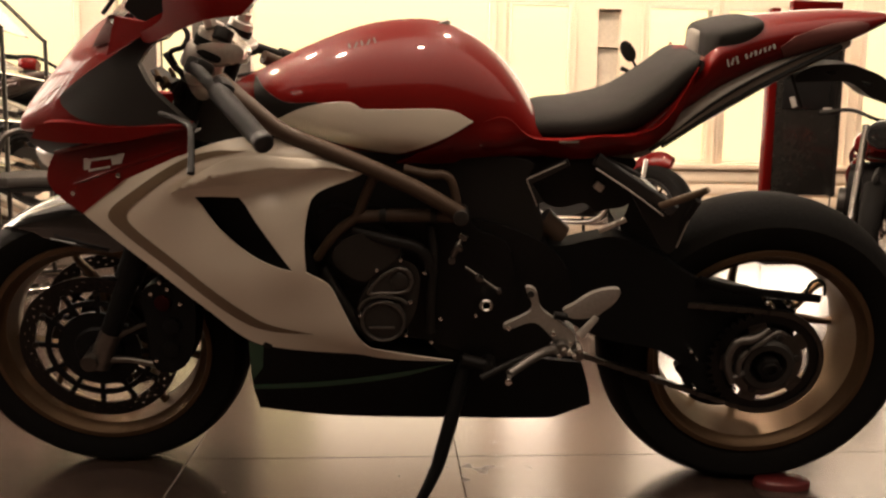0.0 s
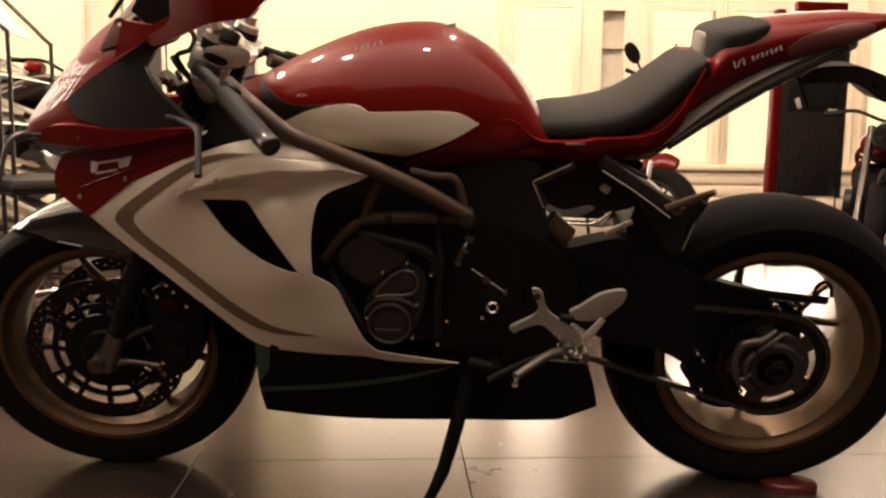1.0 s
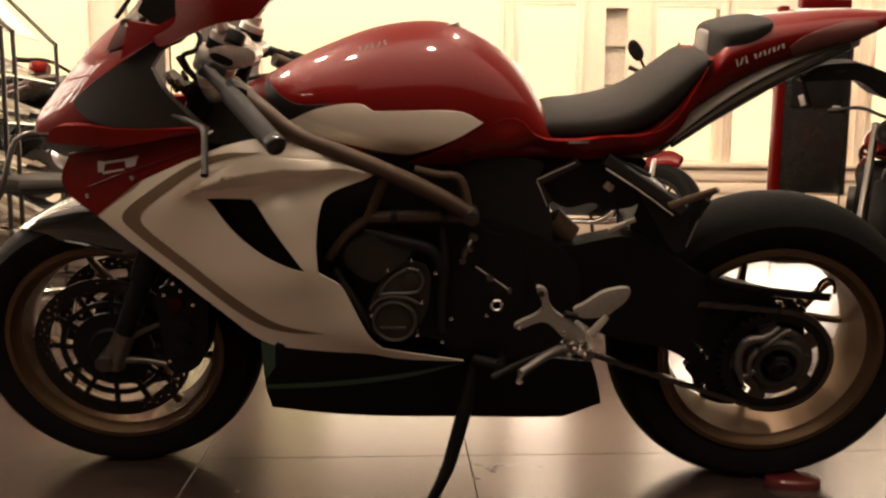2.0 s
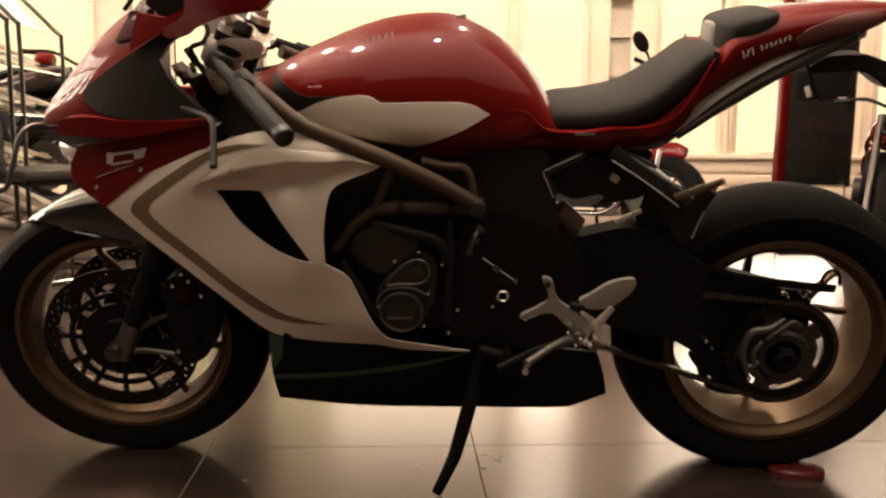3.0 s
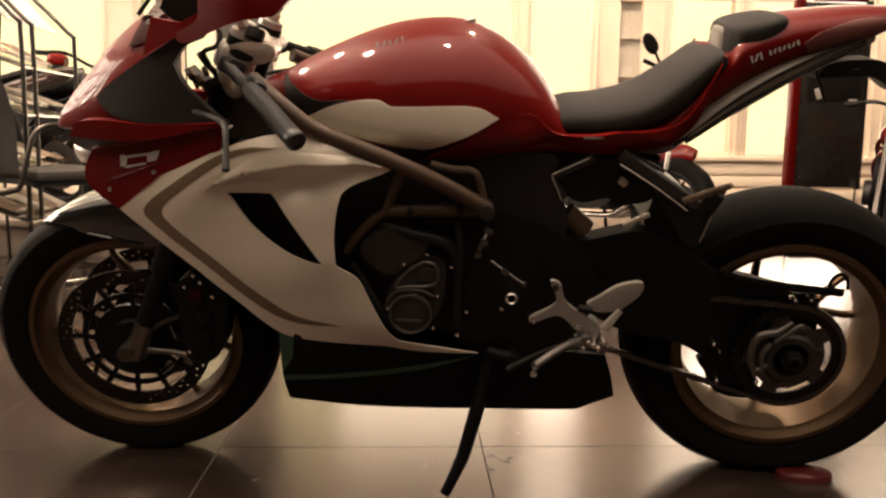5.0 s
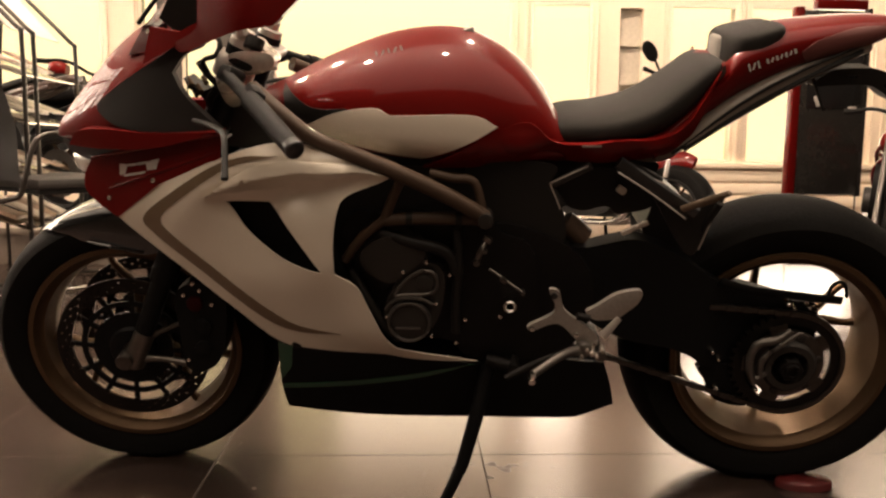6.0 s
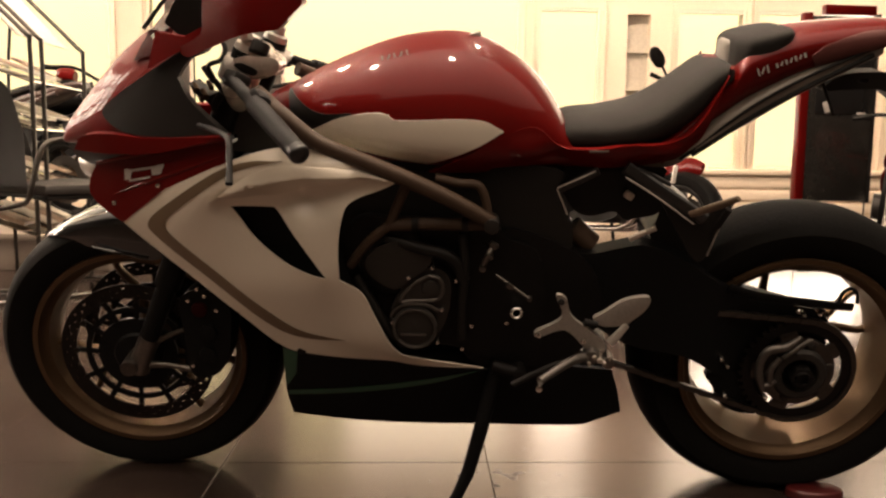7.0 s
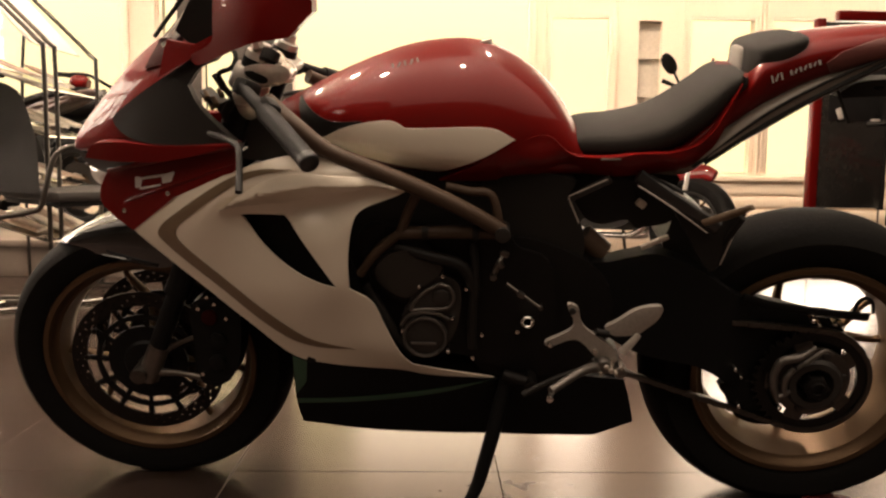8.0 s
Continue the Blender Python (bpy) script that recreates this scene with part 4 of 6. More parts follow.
    for k, (w, h) in enumerate(((0.003, 0.013), (0.003, 0.013), (0.003, 0.013), (0.0, 0.0), (0.004, 0.008), (0.003, 0.008), (0.004, 0.008), (0.003, 0.008), (0.004, 0.008), (0.003, 0.008), (0.004, 0.008))):
        if h:
            x = -0.148 + 0.0078 * k
            z = 0.897 + (x + 0.148) * 0.36
            add_box(marks, (w * 0.9, 0.0015, h), pose(x, tail_y(x, z) - 0.0015, z, 0, -20 + 32 * (k % 2), 0), 0.0)
    part("tail_mark", marks, DECAL, bike, "silver strokes of a maker's mark")
    part("number_plate_arm", panel(PLATEARM2, lambda x, z: -0.03, 0.06, [([(0.055, 0.873), (0.075, 0.875), (0.07, 0.868)], ()), ([(0.125, 0.858), (0.145, 0.853), (0.135, 0.848)], ())], (), 0.03), PLASTIC, bike, "black number plate bracket")
    part("strap", tube(HANGER, 0.003, 8), PLASTIC, bike)

    part("cowl_mark", box((0.034, 0.0015, 0.0035), pose(-0.421, cowl_y(-0.421, 0.765) - 0.0012, 0.765, 0, -1, 0), 0.0), MIDGREY, bike, "small pale strip on the seat cowl")
    scribble = bmesh.new()
    for k in range(5):
        x, z = -0.806 + 0.011 * k, 0.916 + 0.0026 * k
        add_box(scribble, (0.0035, 0.0015, 0.013), pose(x, side(x, z) - 0.001, z, -38, -20 + 40 * (k % 2), 0), 0.0)
    part("tank_mark", scribble, MIDGREY, bike, "pale strokes of a maker's mark on the tank")

    # fairing flanks with the air outlet cut through
    fair = sheet_height(FAIR_EDGE + FAIR_BODY)
    flat_fair, brow = fair, np.array([(q[0], q[2]) for q in FIN[:7]])

    drops = np.array([(-1.118, 0.004), (-1.078, 0.022), (-1.05, 0.038), (-0.99, 0.054), (-0.96, 0.047), (-0.90, 0.036), (-0.86, 0.026), (-0.812, 0.010), (-0.773, 0.0)])

    def brow_at(x):
        return float(np.interp(x, brow[:, 0], brow[:, 1])), float(np.interp(x, drops[:, 0], drops[:, 1]))

    def fair(x, z):
        """The flank sinks into a channel right under the fin and swells out again below it."""
        if x < -1.13 or x > -0.77:
            return flat_fair(x, z)
        top, drop = brow_at(x)
        ends = min(1.0, (x + 1.13) / 0.08, (-0.77 - x) / 0.08)
        if z > top:
            return flat_fair(x, z) + 0.012 * ends * math.exp(-((z - top) / 0.008) ** 2)
        return flat_fair(x, z) + 0.012 * ends * math.exp(-(max(0.0, top - drop - z) / 0.028) ** 2)

    edge = [(x, z) for x, y, z in FAIR_EDGE]
    mirrored(part("side_fairing", panel(edge, fair, 0.005, [(VENT, (0, 1, 3))], (0, 1, 6, 11, 15, 16), 0.011), WHITE, bike, "pearl white side fairing with an air outlet"))
    def fin(x, z):
        """The fin's face stands upright above the brow; its underside runs back in to the flank."""
        top, drop = brow_at(x)
        face = flat_fair(x, top) - 0.009
        if z >= top:
            u = min(1.0, (z - top) / 0.022)
            return face * (1 - u) + (flat_fair(x, z) - 0.0015) * u
        u = min(1.0, (top - z) / max(drop, 0.004))
        return face * (1 - u) + (flat_fair(x, top - drop) + 0.030) * u

    lip = [(x, z - brow_at(x)[1]) for x, y, z in FIN[:7]] + [(x, z) for x, y, z in FIN[7:]]
    mirrored(part("fairing_fin", panel(lip, fin, 0.008, (), (0, 6), 0.007), WHITE, bike, "pearl white fin above the air outlet"))
    mirrored(part("fairing_stripe", panel(STRIPE, fair, 0.001, (), (0, 9), 0.018, 0.0014), GOLDLINE, bike, "bronze pinstripe band"))
    inner = part("fairing_duct", panel([(-1.10, 0.70), (-0.96, 0.70), (-0.87, 0.52), (-0.95, 0.50), (-1.07, 0.59)], lambda x, z: -0.165, 0.004), BELLYBLACK, bike, "black duct behind the air outlet")
    mirrored(inner)
    low = sheet_height(LOWRED_EDGE + LOWRED_BODY)
    mirrored(part("nose_flank", panel([(x, z) for x, y, z in LOWRED_EDGE], low, 0.005, (), (0, 1, 3, 4, 5, 6), 0.018), RED, bike, "glossy red lower nose panel"))
    for shape in (LOGO1, LOGO2, LOGO3, LOGO4):
        part("nose_mark", panel(shape, low, 0.001, (), range(len(shape)), 0.03, 0.0016), DECAL, bike, "pale block of a badge")
    mirrored(part("nose_crease", tube([(x, min(y, low(x, z)) - 0.002, z - 0.003) for x, y, z in CREASE], [0.003, 0.005, 0.005, 0.002], 10, 6, 0.8), RED, bike, "bright pressed edge of the red panel"))
    mirrored(part("nose_crease", tube([(x, low(x, z) - 0.0005, z) for x, y, z in CREASE2], [0.001, 0.003, 0.003, 0.001], 10, 6, 0.8), RED, bike, "fine pressed line in the red panel"))
    for x, y, z in NOSEBOLT:
        part("fairing_bolt", disc(0.0045, -0.004, 0.012, Matrix.Translation((x, low(x, z), z)), 12), CHROME, bike)
    shell = loft(NOSE, 44, 6)
    bmesh.ops.recalc_face_normals(shell, faces=shell.faces)
    bmesh.ops.delete(shell, geom=[f for f in shell.faces if len(f.verts) > 4 or (f.calc_center_median().y > 0.03 and f.calc_center_median().x > -1.33)], context="FACES")
    bmesh.ops.solidify(shell, geom=shell.faces[:], thickness=0.004)
    part("nose", shell, RED, bike, "glossy red nose cowl")
    nose = flank(NOSE)
    side_y = sheet_height([(-1.31, -0.128, 0.824), (-1.268, -0.135, 0.86), (-1.145, -0.16, 0.912), (-1.131, -0.172, 0.87), (-1.061, -0.19, 0.787), (-1.283, -0.152, 0.787), (-1.2, -0.165, 0.83)])
    part("cockpit_panel", panel(INTAKE, side_y, 0.012, (), (4, 5, 8, 10), 0.018, 0.007), SATIN, bike, "dark satin cockpit side panel")
    rim_y = sheet_height([(-1.40, -0.098, 0.755), (-1.30, -0.145, 0.77), (-1.19, -0.175, 0.776), (-1.07, -0.204, 0.795), (-1.30, -0.145, 0.79), (-1.08, -0.2, 0.80)])
    mirrored(part("nose_rim", panel([(-1.385, 0.75), (-1.30, 0.752), (-1.185, 0.764), (-1.064, 0.80), (-1.075, 0.797), (-1.20, 0.788), (-1.30, 0.789), (-1.36, 0.778)], rim_y, 0.02, (), (0, 3), 0.018, 0.014), RED, bike, "red ridge under the cockpit panel"))
    slot_y = sheet_height([(-1.429, -0.05, 0.755), (-1.333, -0.095, 0.743), (-1.189, -0.15, 0.755), (-1.282, -0.12, 0.712), (-1.381, -0.06, 0.683)])
    mirrored(part("nose_slot", panel(SLOT, slot_y, 0.02, (), (), 0.03), BLACK, bike, "black slot under the nose"))
    sur_y = sheet_height(SURROUND)
    part("screen_surround", panel([(x, z) for x, y, z in SURROUND], sur_y, 0.008, (), (0, 1, 3, 4, 6), 0.018, 0.004), RED, bike, "red cowl edge below the screen")
    # raised dark red patch; the recess's shade is in its colour
    part("cowl_dark_patch", panel(RECESS, lambda x, z: min(nose(x, min(z, 0.955)), -0.06), 0.012, (), (0, 1, 3, 4), 0.012, 0.006), DIMRED, bike, "dark red patch for a shaded recess in the cowl")
    part("inner_cowl", panel(INNERDARK, lambda x, z: -0.11, 0.06, (), (), 0.05), SATIN, bike)
    arm = sheet_height([(-1.15, -0.17, 0.94), (-1.08, -0.245, 0.965), (-1.0, -0.315, 0.985), (-0.90, -0.325, 1.025), (-0.95, -0.315, 1.07), (-1.03, -0.275, 1.075), (-0.93, -0.33, 0.99), (-0.97, -0.325, 1.01)])
    part("mirror", panel([MIRROR[0], (-1.082, 0.970), (-1.072, 1.0), (-1.066, 1.05), (-1.03, 1.075), (-0.949, 1.072)] + MIRROR[5:], arm, 0.035, (), (0, 2, 3, 7, 8), 0.02), RED, bike, "red rear-view mirror housing")
    (part("mirror_root", panel(DARKQUAD, lambda x, z: -0.125, 0.012, (), (0, 1, 2, 3), 0.02), PLASTIC, bike, "black mirror root"))
    screen = bmesh.new()
    cols = []
    for k in range(13):
        a = math.radians(-70 + 140 * k / 12)
        cols.append([screen.verts.new((-1.255 + 0.06 * (1 - math.cos(a)) + 0.19 * t, 0.11 * math.sin(a) * (1 - 0.2 * t), 0.955 + 0.19 * t - 0.02 * (1 - math.cos(a)))) for t in (0, 0.25, 0.5, 0.75, 1.0)])
    for a, b in zip(cols, cols[1:]):
        for k in range(4):
            screen.faces.new((a[k], b[k], b[k + 1], a[k + 1]))
    bmesh.ops.solidify(screen, geom=screen.faces[:], thickness=0.003)
    part("windscreen", screen, SMOKE, bike, "clear curved windscreen")
    part("headlight", loft([(-1.432, 0.690, 0.712, 0.02, 0.70, 2.2, 2.2), (-1.415, 0.672, 0.720, 0.045, 0.70, 2.4, 2.2), (-1.392, 0.664, 0.722, 0.062, 0.70, 2.4, 2.2), (-1.372, 0.672, 0.716, 0.066, 0.70, 2.4, 2.2)], 28, 5), LAMPLENS, bike, "pale wedge headlight lens")
    part("screen_edge", tube([(-1.243, -0.075, 0.965), (-1.17, -0.08, 1.045), (-1.09, -0.075, 1.13)], 0.004, 8), PLASTIC, bike)
    # belly
    belly_y = sheet_height(BELLY + [(-0.85, -0.137, 0.265), (-0.6, -0.135, 0.26)])
    mirrored(part("belly_pan", panel([(x, z) for x, y, z in BELLY], belly_y, 0.012, (), (0, 2, 5, 6, 7, 8), 0.025), BELLYBLACK, bike, "matt black belly pan"))
    mirrored(part("belly_stripe", panel(BELLYLINE, belly_y, 0.001, (), (0, 3, 6), 0.03, 0.0015), GREEN, bike, "dark green belly pan stripe"))
    mirrored(part("belly_nose", panel([(-1.014, 0.36), (-0.985, 0.352), (-0.992, 0.30), (-1.016, 0.265)], belly_y, 0.001, (), (0, 1, 2, 3), 0.03, 0.002), GREEN, bike, "dark green belly pan nose"))
    part("belly_floor", loft([(-1.0, 0.192, 0.36, 0.093, 0.27, 4, 4), (-0.85, 0.186, 0.36, 0.108, 0.27, 5, 5), (-0.45, 0.192, 0.33, 0.112, 0.27, 5, 5), (-0.36, 0.215, 0.32, 0.10, 0.28, 4, 4)], 28, 3), BELLYBLACK, bike)


def running_gear():
    frame_bm = bmesh.new()
    add_tube(frame_bm, TUBE_MAIN, 0.0145, 14, 6)
    mirrored(part("frame_rail", frame_bm, FRAMEGOLD, bike, "bronze trellis frame rail"))
    for p, r in ((TUBE_B, 0.0115), (TUBE_C, 0.009), (TUBE_D, 0.008), (TUBE_E, 0.009)):
        mirrored(part("frame_tube", tube(p, r, 12, 5), FRAMEGOLD, bike))
    node = disc(0.014, -0.205, -0.16, Matrix.Translation((-0.607, 0, 0.638)), 20)
    mirrored(part("frame_lug", node, COVER, bike))
    # engine: block, covers and heads
    part("engine_block", panel(CASE, lambda x, z: -0.15, 0.30, (), (), 0.05), ENGINE, bike, "dark cast engine block")
    core = bmesh.new()
    add_box(core, (0.30, 0.22, 0.18), pose(-0.80, 0, 0.66, 0, 18, 0), 0.02)
    part("cylinder_head", core, ENGINE, bike)
    part("airbox", box((0.50, 0.24, 0.14), pose(-0.76, 0, 0.705), 0.03), PLASTIC, bike)
    part("radiator", box((0.05, 0.30, 0.36), pose(-1.02, 0, 0.52, 0, -20, 0), 0.01), PLASTIC, bike)
    part("inner_shroud", panel([(-0.99, 0.73), (-0.80, 0.72), (-0.62, 0.70), (-0.60, 0.62), (-0.80, 0.56), (-0.86, 0.40), (-0.97, 0.36), (-1.1, 0.45), (-1.22, 0.60), (-1.12, 0.70)], lambda x, z: -0.125, 0.25, (), (), 0.06), PLASTIC, bike)
    part("clutch_cover", disc(0.070, -0.168, -0.12, Matrix.Translation((-0.785, 0, 0.555)), 36, 0.012), ENGINE, bike, "dark round engine side cover")
    part("cylinder_cover", panel([(-0.838, 0.560), (-0.812, 0.590), (-0.768, 0.602), (-0.745, 0.594), (-0.722, 0.580), (-0.718, 0.556), (-0.755, 0.525), (-0.785, 0.505), (-0.83, 0.53)], lambda x, z: -0.184 + 2.0 * ((x + 0.775) ** 2 + (z - 0.56) ** 2), 0.05, (), (), 0.014), COVER, bike, "dark grey cast cylinder cover")
    for x in (-0.745, -0.655):
        part("tube_clamp", lathe([(-0.006, 0.0115), (-0.006, 0.0145), (0.006, 0.0145), (0.006, 0.0115)], 20, True, pose(x, -0.175, 0.633, 0, 0, 90)), PLASTIC, bike)
    # two covers with raised lips: a drop-shaped one above a round one
    drop = [(-0.720, 0.536), (-0.702, 0.531), (-0.694, 0.512), (-0.702, 0.493), (-0.722, 0.487), (-0.752, 0.486), (-0.772, 0.484), (-0.768, 0.498), (-0.745, 0.522)]
    upper = part("timing_cover", panel(drop, lambda x, z: -0.186, 0.05, (), (), 0.012), COVER, bike, "dark grey drop-shaped engine cover with a raised lip")
    part("cover_lip", tube([(x, -0.186, z) for x, z in drop + drop[:1]], 0.0036, 10, 5), LIP, upper)
    part("cover_boss", disc(0.017, -0.190, -0.17, Matrix.Translation((-0.717, 0, 0.511)), 28, 0.004), COVER, upper)
    cx, cz, r, y = -0.747, 0.433, 0.041, -0.192
    lower = part("generator_cover", disc(r * 0.96, y, -0.13, Matrix.Translation((cx, 0, cz)), 40, 0.007), COVER, bike, "dark grey round engine cover with a raised lip")
    part("cover_lip", lathe([(y - 0.003, r * 0.88), (y - 0.006, r * 0.92), (y - 0.006, r * 0.97), (y - 0.002, r * 1.01), (y + 0.01, r), (y + 0.01, r * 0.86)], 44, True, Matrix.Translation((cx, 0, cz))), LIP, lower)
    part("cover_rib", box((0.048, 0.006, 0.0045), pose(cx - 0.003, y - 0.001, cz - 0.013), 0.0015), LIP, lower)
    part("cover_lip", tube([(-0.792, -0.182, 0.452), (-0.780, -0.185, 0.470), (-0.757, -0.187, 0.480), (-0.725, -0.187, 0.478), (-0.703, -0.185, 0.466)], 0.0036, 8, 6), LIP, lower)
    part("cover_web", panel([(-0.795, 0.455), (-0.775, 0.50), (-0.755, 0.535), (-0.715, 0.548), (-0.684, 0.53), (-0.682, 0.48), (-0.695, 0.43), (-0.725, 0.392), (-0.765, 0.395), (-0.79, 0.42)], lambda x, z: -0.176, 0.04, (), (), 0.02), COVER, bike)
    for p, r in (([(-0.80, -0.165, 0.60), (-0.74, -0.178, 0.588), (-0.68, -0.178, 0.57), (-0.655, -0.17, 0.52)], 0.011), ([(-0.66, -0.16, 0.61), (-0.655, -0.172, 0.55), (-0.66, -0.17, 0.47), (-0.66, -0.165, 0.40)], 0.009), ([(-0.86, -0.15, 0.52), (-0.83, -0.165, 0.47), (-0.80, -0.17, 0.42), (-0.77, -0.165, 0.385)], 0.010)):
        part("coolant_hose", tube(p, r, 12, 6), PLASTIC, bike)
    for x, z in ((-0.714, 0.551), (-0.758, 0.531), (-0.671, 0.527), (-0.697, 0.468), (-0.79, 0.44), (-0.705, 0.40)):
        part("cover_bolt", lathe([(-0.187, 0.0005), (-0.1865, 0.003), (-0.184, 0.0045), (-0.14, 0.0045)], 12, False, Matrix.Translation((x, 0, z))), CHROME, bike)
    for x, z in ((-0.642, 0.422), (-0.659, 0.373), (-0.575, 0.43)):
        part("case_bolt", disc(0.004, -0.157, -0.14, Matrix.Translation((x, 0, z)), 10), CHROME, bike)
    part("gearbox_cap", lathe([(-0.188 + 0.004 * math.sin(6.2832 * k / 10), 0.0095 + 0.0035 * math.cos(6.2832 * k / 10)) for k in range(10)] + [(-0.15, 0.012)], 28, True, Matrix.Translation((-0.558, 0, 0.466))), CHROME, bike, "bright round gearbox cap")
    part("airbox_side", panel(AIRSIDE, lambda x, z: -0.13, 0.26, (), (), 0.05), PLASTIC, bike, "black airbox side cover")
    part("undertray", panel(UNDERTRAY, lambda x, z: -0.085, 0.17, (), (), 0.05), PLASTIC, bike)
    part("gearbox", panel([(-0.62, 0.60), (-0.47, 0.58), (-0.40, 0.50), (-0.42, 0.38), (-0.52, 0.33), (-0.66, 0.36)], lambda x, z: -0.14, 0.26, (), (), 0.05), ENGINE, bike)
    # linkage and small silver fittings
    rod = tube([(-0.598, -0.19, 0.542), (-0.536, -0.20, 0.500)], 0.0026, 8)
    add_tube(rod, [(-0.606, -0.19, 0.594), (-0.615, -0.195, 0.578), (-0.622, -0.19, 0.556)], [0.004, 0.006, 0.004], 8)
    add_box(rod, (0.017, 0.012, 0.011), pose(-0.603, -0.19, 0.600, 0, 30, 0), 0.003)
    add_box(rod, (0.008, 0.012, 0.014), pose(-0.610, -0.195, 0.580, 0, -60, 0), 0.002)
    add_box(rod, (0.014, 0.012, 0.010), pose(-0.572, -0.197, 0.524, 0, 35, 0), 0.003)
    add_disc(rod, 0.006, -0.20, -0.185, Matrix.Translation((-0.622, 0, 0.556)), 12)
    add_disc(rod, 0.004, -0.205, -0.19, Matrix.Translation((-0.536, 0, 0.500)), 12)
    part("shift_linkage", rod, SHOE, bike, "silver gear linkage")
    plate_y = lambda x, z: -0.243
    part("footrest_hanger", panel(STARPLATE, plate_y, 0.012, (), (), 0.02), HANGER_ALU, bike, "silver star-shaped footrest hanger")
    leaf_y = lambda x, z: -0.238 + 0.9 * ((x + 0.37) * 0.5 + (z - 0.495) * -0.86) ** 2 * 8
    heel = part("heel_guard", panel(HEEL, leaf_y, 0.012, (), (), 0.012), HANGER_ALU, bike, "silver leaf-shaped heel guard")
    part("heel_strut", tube([(-0.364, -0.236, 0.469), (-0.376, -0.238, 0.454), (-0.392, -0.240, 0.434)], [0.006, 0.0075, 0.009], 10, 4, 0.7), ALU, heel)
    part("heel_joint", tube([(-0.440, -0.240, 0.474), (-0.417, -0.238, 0.469)], 0.007, 10, 3), ENGINE, heel)
    # no hole is cut; a black disc carries its shade
    part("hanger_hole_disc", disc(0.006, -0.2475, -0.240, Matrix.Translation((-0.483, 0, 0.515)), 16), BLACK, bike, "black disc in place of the hanger's dark hole")
    peg = tube(PEG, [0.010, 0.008, 0.0075], 12)
    add_disc(peg, 0.013, -0.262, -0.225, Matrix.Translation((-0.425, 0, 0.415)), 16)
    add_disc(peg, 0.011, -0.258, -0.225, Matrix.Translation((-0.395, 0, 0.402)), 16)
    part("footpeg", peg, LIP, bike, "grey rider footpeg")
    part("peg_tip", disc(0.006, -0.012, 0.004, Matrix.Translation((-0.523, -0.326, 0.392)), 12), CHROME, bike)
    for x, z in ((-0.520, 0.450), (-0.440, 0.440), (-0.408, 0.420)):
        part("hanger_bolt", disc(0.0045, -0.250, -0.236, Matrix.Translation((x, 0, z)), 10), CHROME, bike)
    for k in range(5):
        part("hanger_washer", disc(0.0035 + 0.0006 * (k % 3), -0.268, -0.236, Matrix.Translation((-0.43 + 0.009 * k, 0, 0.405 + 0.006 * ((k * 2) % 3))), 8), POLISH, bike)
    part("shift_lever", tube([(-0.43, -0.235, 0.405), (-0.50, -0.245, 0.385), (-0.565, -0.25, 0.35)], 0.006, 8), PLASTIC, bike)
    stand = tube(STAND, [0.013, 0.0145, 0.0145, 0.014, 0.013, 0.0115, 0.0105], 12, 5, 1.0, (4,))
    part("side_stand", stand, BELLYBLACK, bike, "black side stand")
    piv = tube([(-0.60, -0.17, 0.345), (-0.555, -0.175, 0.335)], 0.013, 10)
    add_disc(piv, 0.012, -0.195, -0.14, Matrix.Translation((-0.548, 0, 0.335)), 14)
    part("stand_pivot", piv, ENGINE, bike)
    # swingarm and rear end
    arm = [q for q in SWING[:6]] + [(-0.087, 0.468), (-0.004, 0.446), (0.042, 0.441), (0.053, 0.420), (0.055, 0.38), (0.062, 0.316), (0.04, 0.268), (-0.02, 0.256), (-0.09, 0.272)] + [q for q in SWING[11:]]
    part("swingarm", panel(arm, lambda x, z: -0.128 + 0.04 / (1 + math.exp(-(x + 0.16) / 0.025)), 0.05, (), (), 0.03), BELLYBLACK, bike, "black cast single-sided swingarm")
    part("chain_guide", panel([(-0.170, 0.300), (-0.10, 0.305), (-0.063, 0.27), (-0.045, 0.22), (-0.09, 0.212), (-0.135, 0.231), (-0.154, 0.268)], lambda x, z: -0.098, 0.02, (), (), 0.03), BELLYBLACK, bike, "black chain guide below the swingarm")
    guard = tube(GUARD, 0.010, 8, 4, 0.45)
    add_tube(guard, [(0.058, -0.105, 0.466), (0.063, -0.105, 0.484), (0.076, -0.105, 0.493), (0.089, -0.105, 0.484), (0.094, -0.105, 0.462)], 0.0035, 8, 5)
    part("chain_guard", guard, BELLYBLACK, bike, "black chain guard with a looped end")
    part("passenger_peg", tube(RPEG, [0.007, 0.008, 0.006], 10, 5, 0.6), BRONZEPEG, bike, "bronze folded passenger peg")
    part("peg_bracket", panel(PEGPLATE, lambda x, z: -0.122, 0.014, (), (0, 1, 2), 0.03), PLASTIC, bike, "black passenger peg bracket")
    # added dark filler, shaped to fit the view; no known part
    part("dark_filler", panel(DARKFILL, lambda x, z: -0.06, 0.12, (), (), 0.05), PLASTIC, bike)
    part("peg_stay", tube(RPEGBR, 0.007, 8), PLASTIC, bike)
    for p, r in ((SUB1, 0.013), (SUB2, 0.008), (SUB3, 0.008), (SUB4, 0.009)):
        part("subframe_tube", tube(p, r, 10, 5, 0.7), BLACK, bike)
    part("seat_tray", box((0.24, 0.17, 0.05), pose(-0.46, 0, 0.72), 0.015), PLASTIC, bike)
    shock = tube([(-0.515, 0.0, 0.68), (-0.47, 0.0, 0.50)], 0.022, 16)
    ax = Vector((0.045, 0, -0.18)).normalized()
    s1 = ax.cross(Vector((0, 1, 0)))
